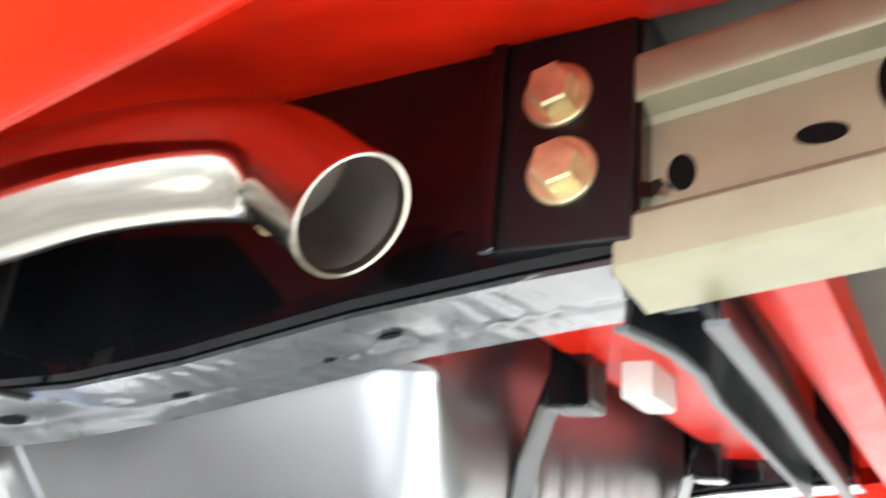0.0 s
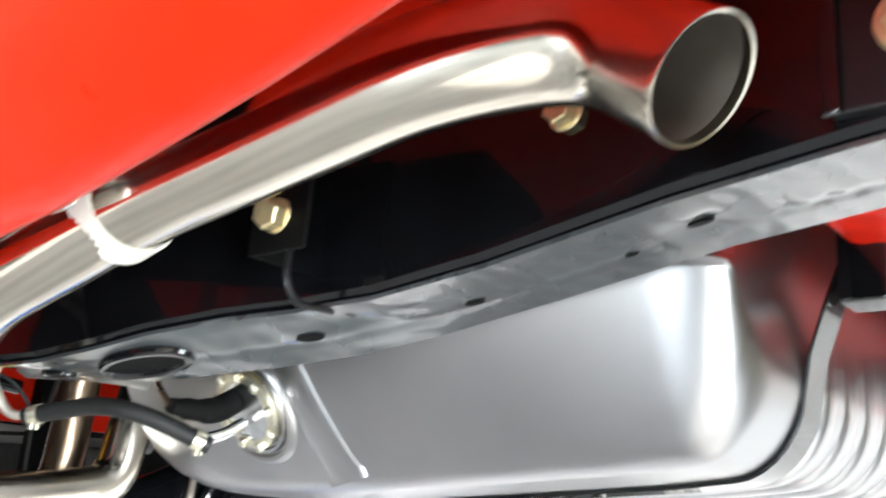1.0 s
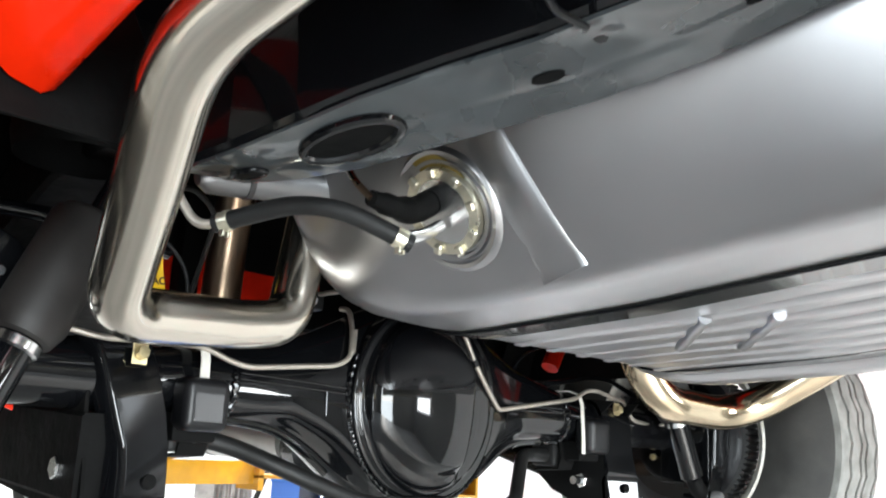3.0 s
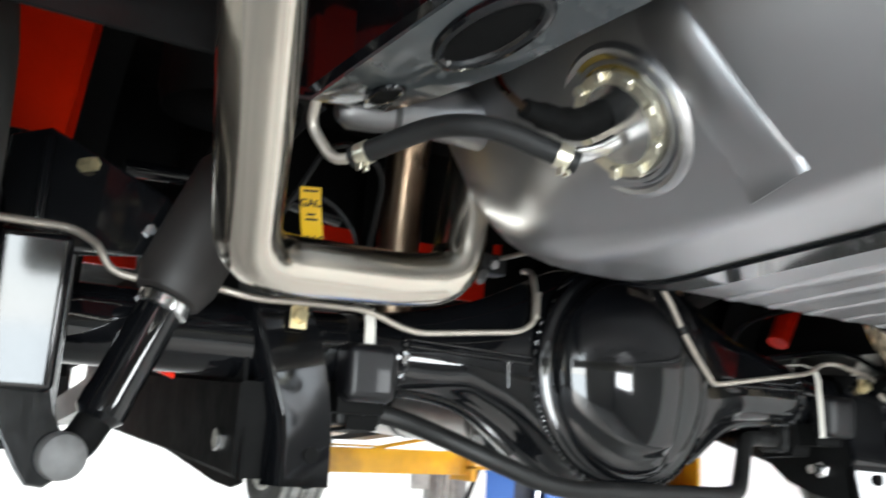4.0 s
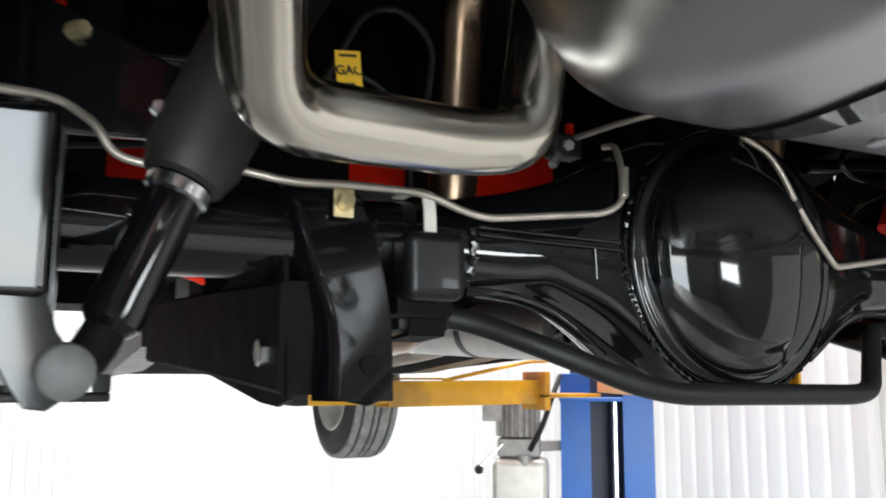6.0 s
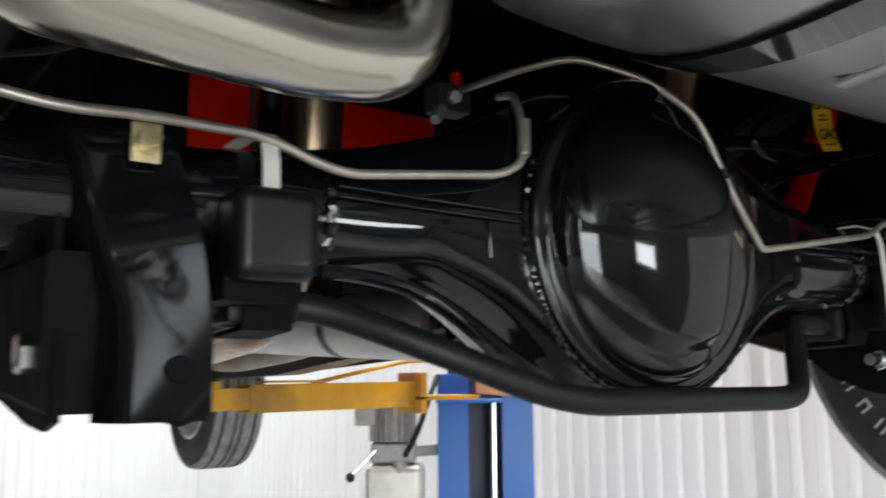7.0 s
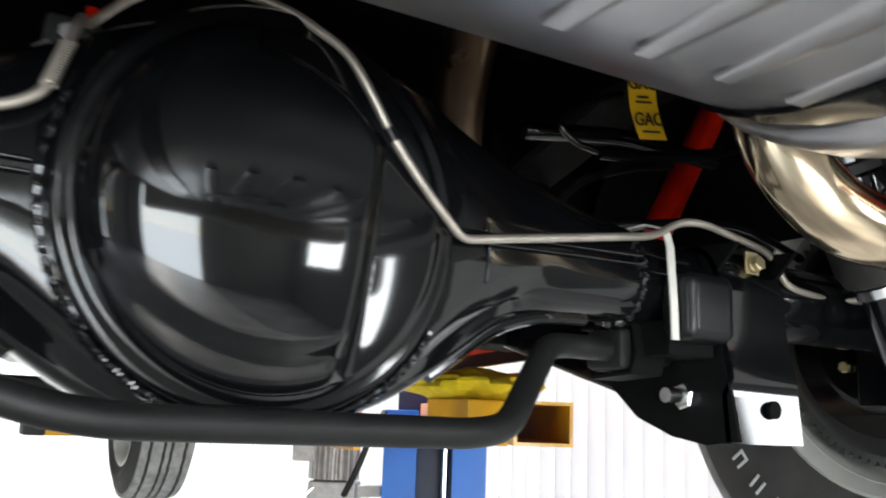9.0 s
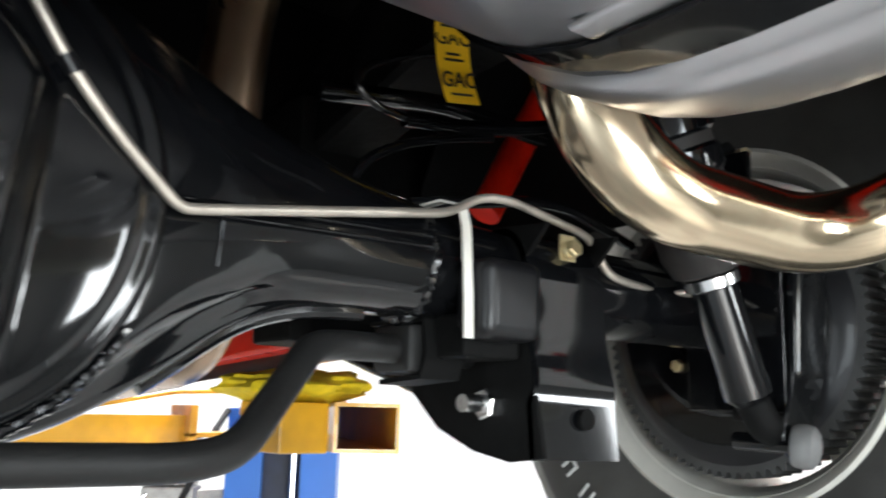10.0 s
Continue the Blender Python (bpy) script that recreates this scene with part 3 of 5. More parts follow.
bm = bmesh.new()
loops = []
xs = [-0.74, -0.6, -0.5] + [-0.46 + 0.0125 * k for k in range(75)] + [0.5, 0.6, 0.74]
for x in xs:
    top, low, deep = house_section(x)
    ring = []
    # flat rear face down to a rounded crease, then a drawn-in belly and a rolled lower lip
    crease = float(np.interp(abs(x + 0.02), [0, 0.08, 0.10, 0.123, 0.145, 0.166, 0.187, 0.214, 0.245, 0.277, 0.33], [0.115, 0.115, 0.109, 0.090, 0.071, 0.055, 0.043, 0.032, 0.017, 0.004, 0.004]))
    crease = min(crease, low - 0.024)
    span = low - crease
    lower = [(-1.04, 0.0), (-1.00, max(0.0, crease - 0.007)), (-0.95, crease), (-0.84, crease + 0.0065), (-0.70, crease + 0.30 * span), (-0.58, crease + 0.60 * span), (-0.53, low - 0.010), (-0.50, low - 0.005), (-0.40, low - 0.001), (-0.2, low), (0.0, low)]
    at_t = (0.0, 0.18, 0.28, 0.38, 0.56, 0.70, 0.79, 0.84, 0.90, 0.95, 1.0)
    w = smooth((low - TR) / 0.02)
    for k in range(96):
        a = 2 * math.pi * k / 96
        c, s = math.cos(a), math.sin(a)
        e = 1.0 if s > 0 or top < TR + 0.003 else 0.8
        px = math.copysign(abs(c) ** e, c) * deep
        pz = math.copysign(abs(s) ** e, s) * (top if s > 0 else low)
        if c <= 0 and s < 0 and w > 0:
            u = (a - math.pi) / (math.pi / 2)
            qx = deep * float(np.interp(u, at_t, [q[0] for q in lower]))
            qz = -float(np.interp(u, at_t, [q[1] for q in lower]))
            px, pz = px + (qx - px) * w, pz + (qz - pz) * w
        ring.append((x, AY + px, AZ + pz))
    loops.append(ring)
rings(bm, loops)
part("housing", bm, BLACK, axle, angle=70)

# domed rear cover
bm = bmesh.new()
loops = []
CZ = AZ + 0.004
face_y = AY - 0.052
crown = []
for k in range(46):
    r = 0.131 * math.cos(radians(88.5 * k / 45))
    crown.append((r, 0.0145 + 0.0415 * math.sqrt(1 - min(1.0, (r / 0.1311) ** 2.25))))
for r, dep in [(0.150, -0.03), (0.150, 0.005), (0.147, 0.0085), (0.143, 0.0095), (0.138, 0.0088), (0.1345, 0.010)] + crown:
    ring = []
    for k in range(180):
        a = 2 * math.pi * k / 180
        x, z = HX + r * math.cos(a), CZ + r * math.sin(a) * 1.01
        y = face_y - dep
        if dep > 0.011:
            flat = 0.011 + 0.10 * (dep - 0.011)
            lim = HX + 0.062 - 0.10 * (CZ - z)
            k2 = smooth((x - lim + 0.010) / 0.024)
            k2 = max(k2, smooth((math.hypot(x - HX + 0.028, z - CZ) - 0.098) / 0.022) if x > HX - 0.028 and z > CZ - 0.06 else 0.0)
            y += (dep - flat) * k2
            y += 0.30 * (dep - 0.011) * smooth((CZ - 0.094 - z + 4.0 * (x - HX) ** 2) / 0.020) * (1 - k2)
        ring.append((x, y, z))
    loops.append(ring)
rings(bm, loops)
cover = part("cover", bm, BLACK, axle, "gloss black domed cover", angle=60)
# weld beads: round the cover, along the tubes' seams
ring, radii = [], []
for k in range(181):
    a = radians(158 + 172 * k / 180)
    r = 0.1545 + 0.0005 * math.sin(k * 2.3) + 0.0006 * noise.noise((k * 0.2, 0, 0))
    ring.append((HX + r * math.cos(a), face_y - 0.003, CZ + r * math.sin(a)))
    radii.append(0.0034 + 0.0006 * math.sin(k * 1.26) + 0.0006 * noise.noise((k * 0.4, 3, 0)))
part("weld_bead", sweep(ring, radii, 8), BLACK, cover, "rippled ring of weld")
for s in (-1, 1):
    ring, radii = [], []
    for k in range(61):
        a = radians(60 + 240 * k / 60)
        ring.append((s * 0.350 + 0.0015 * math.sin(k * 1.9), AY + TR * 1.01 * math.cos(a), AZ + TR * 1.01 * math.sin(a)))
        radii.append(0.0048 + 0.0012 * math.sin(k * 1.3) + 0.0008 * noise.noise((k * 0.5, 7, s)))
    part("tube_weld", sweep(ring, radii, 8), BLACK, axle, "rippled weld round the tube")
    seam = [(s * 0.345, AY - 0.0445, AZ + 0.018), (HX + s * 0.25, AY - 0.0448, AZ + 0.016), (HX + s * 0.16, AY - 0.0550, AZ + 0.012)]
    part("seam", tube(seam, 0.0016, 0.02, 8), BLACK, axle)
    part("seam", tube([(x, y - 0.0004, z - 0.008) for x, y, z in seam], 0.0014, 0.02, 8), BLACK, axle)
    tick = [(HX + s * 0.190, AY - 0.0510, AZ + 0.004), (HX + s * 0.188, AY - 0.0505, AZ - 0.028)]
    part("short_weld", tube(tick, 0.0014, segments=8), BLACK, axle)
    # pressed edge along the belly of the housing
    belly = []
    for k in range(14):
        x = HX + s * (0.155 + 0.013 * k)
        top, low, deep = house_section(x)
        belly.append((x, AY - 0.25 * deep, AZ - low - 0.0005))
    part("belly_seam", sweep(belly, 0.0065, 10), BLACK, axle)

def strip(points, x0, x1, thick, bm=None):
    """A bent strap: (y, z) polyline swept across x0..x1 with thickness."""
    bm = bm or bmesh.new()
    p = [Vector((0, y, z)) for y, z in points]
    loops = []
    for i, q in enumerate(p):
        t = (p[min(i + 1, len(p) - 1)] - p[max(i - 1, 0)]).normalized()
        nrm = Vector((0, -t.z, t.y)) * thick
        loops.append([(x0, q.y, q.z), (x1, q.y, q.z), (x1, q.y + nrm.y, q.z + nrm.z), (x0, q.y + nrm.y, q.z + nrm.z)])
    rings(bm, loops)
    return bm


def axle_bracket(s):
    """The folded control arm bracket welded round the tube, its rear strap, bolts and block."""
    x0, x1 = (0.440, 0.530) if s > 0 else (-0.530, -0.450)
    if s > 0:
        prof = rounded_path([(0, AY + 0.02, 1.772), (0, AY - 0.035, 1.770), (0, AY - 0.054, 1.74), (0, AY - 0.060, 1.668), (0, AY - 0.070, 1.636), (0, AY - 0.072, 1.576)], 0.018, 5)
        bm = strip([(q.y, q.z) for q in prof], x0, x1, 0.006)
        for v in bm.verts:
            k = smooth((1.640 - v.co.z) / 0.02)
            v.co.x -= k * 0.014 * (v.co.x - x0) / 0.09
            v.co.y -= k * (0.278 * (v.co.x - x0 - 0.045) + 0.06 * (1.632 - v.co.z))
    else:
        # a tapering strap whose outer edge folds back to the cheek
        bm = bmesh.new()
        stations = [(0.072, 1.771, -0.540, -0.474), (0.020, 1.771, -0.540, -0.474), (0.004, 1.766, -0.539, -0.472), (-0.003, 1.730, -0.527, -0.460), (-0.012, 1.683, -0.5145, -0.4505), (-0.0185, 1.648, -0.5045, -0.4480),
                    (-0.0235, 1.622, -0.503, -0.4485), (-0.032, 1.577, -0.506, -0.451)]
        smooth_st = [[float(np.interp(k / 40 * 7, range(8), [q[n] for q in stations])) for n in range(4)] for k in range(41)]
        rings(bm, [[(xl - 0.012, y + 0.024, z), (xl - 0.007, y + 0.010, z), (xl - 0.002, y + 0.003, z), (xl + 0.003, y, z), (xl + 0.006, y - 0.0003, z), (xr - 0.002, y - 0.0008, z), (xr, y, z), (xr, y + 0.005, z),
                    (xl + 0.004, y + 0.005, z), (xl - 0.003, y + 0.012, z), (xl - 0.007, y + 0.025, z)] for y, z, xl, xr in smooth_st])
    br = part("arm_bracket", bm, BLACK, axle, "folded black bracket with a round hole")
    for xs in ((x0, x0 + 0.005) if s > 0 else (-0.540, -0.535), (x1 - 0.005, x1)):
        outl = [(0.006, 1.745), (0.010, 1.70), (0.002, 1.655), (-0.008, 1.62), (-0.014, 1.578), (0.02, 1.571), (0.08, 1.573), (0.20, 1.586), (0.34, 1.600), (0.36, 1.64), (0.34, 1.69), (0.20, 1.71), (0.11, 1.73), (0.07, 1.775)] if s < 0 else [(-0.03, 1.768), (-0.002, 1.74), (-0.010, 1.655), (-0.032, 1.62), (-0.040, 1.578), (0.00, 1.573), (0.06, 1.580), (0.11, 1.598), (0.15, 1.63), (0.15, 1.67), (0.12, 1.72), (0.07, 1.775)]
        outl = [(y + (0.004 if s < 0 or z > 1.65 or y > 0 else 0.018), z) for y, z in outl]
        part("cheek", plate(outl, xs[1] - xs[0], face_frame((xs[0], 0, 0), (0, 1, 0), (0, 0, 1)), 0.001), UNDER, br)
    hx = (x0 + x1) / 2 if s > 0 else -0.4715
    yb = -0.0265 if s < 0 else AY - 0.0745
    # uncut strap: a black disc gives the bolt hole its shade
    part("hole", lathe([(0, 0), (0.0085, 0), (0.0085, 0.004), (0, 0.004)], axis_frame((hx, yb + 0.0005, 1.609), (hx, yb - 0.01, 1.609)), 24), UNDER, br, "black disc for the shade in a round bolt hole")
    ty = AY - (0.060 if s < 0 else 0.05)
    hexbolt((s * 0.492, ty, 1.754), (0, -1, 0.2), 0.014, 0.007, 0.0085, 0.0, axle, ZINC, "line_bolt", "yellow zinc bolt on the brake line tab")
    part("line_tab", boxes(((s * 0.492 - 0.0095, ty, 1.741), (s * 0.492 + 0.0095, ty + 0.003, 1.768), 0.001)), ZINC, axle, "yellow zinc tab")
    # bump block and its tie
    bx = s * 0.405
    bl = part("bump_block", boxes(((bx - 0.031, AY - 0.078, 1.668), (bx + 0.031, AY - 0.035, 1.733), 0.012, 4)), SATIN, axle, "rounded black block under the tube")
    tie = [(AY + 0.02, 1.782), (AY - 0.03, 1.782), (AY - 0.054, 1.774), (AY - 0.060, 1.755), (AY - 0.062, 1.728)]
    if s > 0:
        tie = tie + [(AY - 0.064, 1.70), (AY - 0.065, 1.668)]
    tx = 0.3675 if s > 0 else -0.406
    wide = 0.0042 if s > 0 else 0.0062
    # over the tube and down the block
    part("tie_band", strip([(y, z) for y, z in tie], tx - wide, tx + wide, 0.002), STRAPW, axle, "white plastic tie band")
    part("saddle", boxes(((bx - 0.03, AY - 0.05, 1.655), (bx + 0.03, AY + 0.05, 1.69), 0.004)), UNDER, axle)
    return br


axle_bracket(1)
axle_bracket(-1)

bm = boxes(((-0.626, 0.060, 1.684), (-0.600, 0.066, 1.692), 0.002))
for v in bm.verts:
    v.co.z -= 0.35 * (v.co.x + 0.612)
part("paint_tab", bm, RED, axle, "small red tab behind the shock")

# brake lines with their fittings
bl = thing("brake_line", "dull steel brake tube bent along the axle", "brake line", (-0.4, 0, 1.77), "brake lines")
yb = AY - 0.055
part("tube", tube([(-0.80, -0.09, 1.797), (-0.735, -0.06, 1.803), (-0.705, -0.01, 1.80), (-0.69, 0.0, 1.778), (-0.655, 0.0, 1.772), (-0.60, yb - 0.01, 1.775), (-0.545, yb - 0.02, 1.765), (-0.50, yb - 0.02, 1.768),
                   (-0.41, yb, 1.772), (-0.365, yb, 1.757), (-0.34, yb, 1.753), (-0.202, yb - 0.004, 1.769), (-0.178, yb - 0.004, 1.783), (-0.165, 0.010, 1.83), (-0.156, 0.032, 1.858), (-0.154, 0.055, 1.862)], 0.0038, 0.02, 12), LINE, bl)
coil = [(-0.1765 + 0.0105 * f + 0.0046 * math.cos(a), yb - 0.003 + 0.012 * f + 0.0046 * math.sin(a), 1.789 + 0.036 * f) for f, a in ((k / 192, 2 * math.pi * 16 * k / 192) for k in range(193))]
part("spring_guard", sweep(coil, 0.0011, 6), LINE, bl, "fine wire spring round the tube")
br2 = thing("brake_line", "dull steel brake tube bent over the axle housing", "brake line", (0.2, 0, 1.78), "brake lines")
part("tube", tube([(-0.142, 0.135, 1.893), (-0.12, 0.07, 1.899), (-0.083, 0.03, 1.908), (-0.02, -0.004, 1.888), (0.022, -0.024, 1.857), (0.038, -0.028, 1.832), (0.062, -0.026, 1.797), (0.096, -0.020, 1.763), (0.136, -0.012, 1.731), (0.152, -0.010, 1.733), (0.355, yb + 0.002, 1.765),
                   (0.385, yb, 1.783), (0.415, yb - 0.002, 1.785), (0.525, yb + 0.01, 1.772), (0.548, yb + 0.01, 1.742), (0.565, yb + 0.01, 1.737), (0.64, yb + 0.02, 1.733), (0.72, 0.0, 1.74), (0.775, 0.03, 1.79)], 0.0038, 0.02, 12), LINE, br2)
part("sleeve", tube([(0.057, -0.0266, 1.804), (0.064, -0.0258, 1.795)], 0.0047, segments=12), SATIN, br2)
jb = thing("brake_tee", "dull steel brake tee with hex nuts on the housing", "fitting", (-0.165, 0.1, 1.87))
part("body", boxes(((-0.172, 0.130, 1.868), (-0.130, 0.158, 1.898), 0.004)), DARKSTEEL, jb)
hexbolt((-0.153, 0.132, 1.883), (-0.35, -1, -0.25), 0.013, 0.012, 0, 0, jb, CASTALU, "nut", "bright hex nut")
hexbolt((-0.168, 0.131, 1.868), (-0.8, -0.6, -0.9), 0.011, 0.024, 0, 0, jb, CASTALU, "fitting", "bright long hex fitting")
part("vent_cap", lathe([(0, 0), (0.006, 0), (0.006, 0.02), (0, 0.022)], pose(-0.136, 0.15, 1.896), 16), RED, jb, "small red cap")

# ---- sway bar ----
sb = thing("sway_bar", "matt black round sway bar bent under the axle", "sway bar", (0, -0.03, 1.58))
SY = -0.026
pts = [(-0.47, 0.075, 1.662), (-0.345, 0.062, 1.662), (-0.265, 0.0, 1.625), (-0.15, SY, 1.581), (0.145, SY, 1.579), (0.185, -0.012, 1.585), (0.268, 0.048, 1.658), (0.30, 0.062, 1.662), (0.47, 0.075, 1.662)]
part("bar", tube(pts, 0.0118, 0.05, 20), RUBBER, sb)
for s in (-1, 1):
    x = s * 0.385
    bsh = part("bushing", boxes(((x - 0.03, 0.045, 1.642), (x + 0.03, 0.10, 1.684), 0.008)), RUBBER, sb)
    part("strap", strip([(0.115, 1.688), (0.04, 1.688), (0.034, 1.66), (0.042, 1.638), (0.1, 1.634)], x - 0.02, x + 0.02, 0.004), UNDER, bsh)
    hexbolt((x, 0.036, 1.66), (0, -1, 0), 0.011, 0.006, 0, 0, sb, SATIN, "strap_bolt")

# ---- lower control arms ----
for s in (-1, 1):
    ca = thing("control_arm", "black boxed trailing arm bolted in the axle bracket", "control arm", (s * 0.5, 0.3, 1.65), "control arms")
    m = axis_frame((s * 0.498, 0.03, 1.620), (s * 0.49, 0.42, 1.73)) if s > 0 else None
    bm = bmesh.new()
    if s > 0:
        box(bm, (-0.022, -0.038, 0.0), (0.022, 0.038, 0.42), 0.008, 2, m)
    else:
        rings(bm, [[(-0.506 + dx, y, zc + dz) for dx, dz in ((-0.036, -0.050), (-0.040, -0.046), (-0.040, 0.046), (-0.036, 0.050), (0.036, 0.050), (0.040, 0.046), (0.040, -0.046), (0.036, -0.050))] for y, zc in ((0.0, 1.632), (0.3, 1.648), (0.86, 1.672))])
    part("arm", bm, UNDER if s < 0 else BLACK, ca)
    part("bush", tube([(s * 0.498 - 0.026, 0.037, 1.62), (s * 0.498 + 0.026, 0.037, 1.62)], 0.03, segments=24), RUBBER, ca)
    hexbolt((-0.540 if s < 0 else 0.440, 0.045 if s < 0 else 0.037, 1.62), (-1, 0, 0), 0.024, 0.014, 0.0, 0.0, ca, CHROME, "pivot_bolt", "large bright hex bolt")
    if s > 0:
        part("bolt_thread", tube([(0.440, 0.037, 1.62), (0.405, 0.037, 1.62)], 0.0075, segments=16), CHROME, ca)
    part("front_mount", boxes(((s * 0.49 - 0.05, 0.40, 1.69), (s * 0.49 + 0.05, 0.50, 2.0), 0.006)), UNDER, ca)


# ---- shock absorbers and their lower brackets ----
def shock(s, top=(-0.585, 0.0, 1.93), bottom=(-0.700, -0.045, 1.618)):
    a, b = Vector((bottom[0] * -s, bottom[1], bottom[2])), Vector((top[0] * -s, top[1], top[2]))
    m = axis_frame(a, b)
    L = (b - a).length
    k = thing("shock_absorber", "black shock absorber with a dust sleeve and steel ring", "shock absorber", a, "shock absorbers")
    part("body", lathe([(0, 0.012), (0.016, 0.012), (0.023, 0.02), (0.0235, 0.035), (0.0225, 0.04), (0.0225, 0.15), (0, 0.15)], m, 32), BLACK, k)
    part("ring", lathe([(0.0225, 0.128), (0.0265, 0.13), (0.0265, 0.14), (0.0225, 0.142)], m, 32), CHROME, k, "bright steel ring")
    part("sleeve", lathe([(0.026, 0.142), (0.033, 0.145), (0.040, 0.165), (0.041, L - 0.05), (0.035, L - 0.04), (0, L - 0.04)], m, 32), SLEEVE, k, "matt black dust sleeve")
    if s > 0:
        part("top_collar", lathe([(0.0415, 0.235), (0.0445, 0.240), (0.0445, 0.258), (0.0405, 0.262), (0.0405, 0.272), (0.0455, 0.276), (0.0455, 0.296), (0.0405, 0.301), (0.039, 0.325), (0, 0.325)], m, 32), BLACK, k, "gloss black ringed collar")
    part("stem", lathe([(0, L - 0.05), (0.008, L - 0.05), (0.008, L + 0.09), (0, L + 0.09)], m, 16), BLACK, k)
    part("eye", tube([a + Vector((0, 0.02, 0.0)), a + Vector((0, -0.012, 0.0))], 0.007, segments=24), UNDER, k)
    part("lower_mount", tube([a + (b - a).normalized() * 0.02, a + Vector((s * 0.008, -0.005, -0.010)), Vector((s * 0.722, -0.052, 1.602))], 0.0165, 0.01, 16), UNDER, k)
    # stud with a rubber end cap
    e = Vector((s * 0.722, -0.07, 1.602 if s < 0 else 1.590))
    part("stud", tube([e + Vector((0, 0.06, 0.002)), e], 0.009, segments=14), BLACK, k)
    part("end_cap", lathe([(0, 0), (0.018, 0.0), (0.0205, 0.004), (0.021, 0.012), (0.0195, 0.019), (0.014, 0.0235), (0.006, 0.0255), (0, 0.0258)], axis_frame(e, e + Vector((0.18 if s < 0 else 0.35, -1, -0.1))), 28), GREYDOME, k, "grey rounded rubber end cap")
    return k


shock(-1, (-0.565, -0.03, 1.93), (-0.697, -0.052, 1.620))
shock(1, (-0.565, -0.03, 1.93), (-0.70, -0.045, 1.618))
for s in (-1, 1):
    pb = thing("shock_bracket", "tall gloss black shock bracket tapering to its foot", "bracket", (s * 0.76, -0.05, 1.6), "shock brackets")
    outl = [(0.735, 1.785), (0.733, 1.655), (0.726, 1.63), (0.715, 1.612), (0.712, 1.598), (0.718, 1.582), (0.73, 1.573), (0.745, 1.575), (0.756, 1.59), (0.792, 1.655), (0.795, 1.70), (0.797, 1.785), (0.785, 1.80), (0.75, 1.80)]
    outl = [(s * x, z) for x, z in outl]
    part("face", plate(outl, 0.006, face_frame((0, -0.062, 0), (1, 0, 0), (0, 0, 1)), 0.0025), WAVY, pb)
    bm = boxes(((s * 0.766 - 0.0325, -0.075, 1.652), (s * 0.766 + 0.0325, -0.06, 1.794), 0.009, 4))
    for v in bm.verts:
        if v.co.y < -0.066:
            v.co.y += 0.07 * (abs(v.co.x) - 0.765) + 0.045 * (1.725 - v.co.z)
    part("boss", bm, WAVY, pb, "mirror-gloss raised face")
    part("web", boxes(((min(s * 0.728, s * 0.734), -0.062, 1.62), (max(s * 0.728, s * 0.734), 0.05, 1.78), 0.002)), BLACK, pb)
    part("tail", boxes(((s * 0.765 - 0.03, -0.056, 1.66), (s * 0.765 + 0.03, 0.04, 1.79), 0.004)), BLACK, pb)


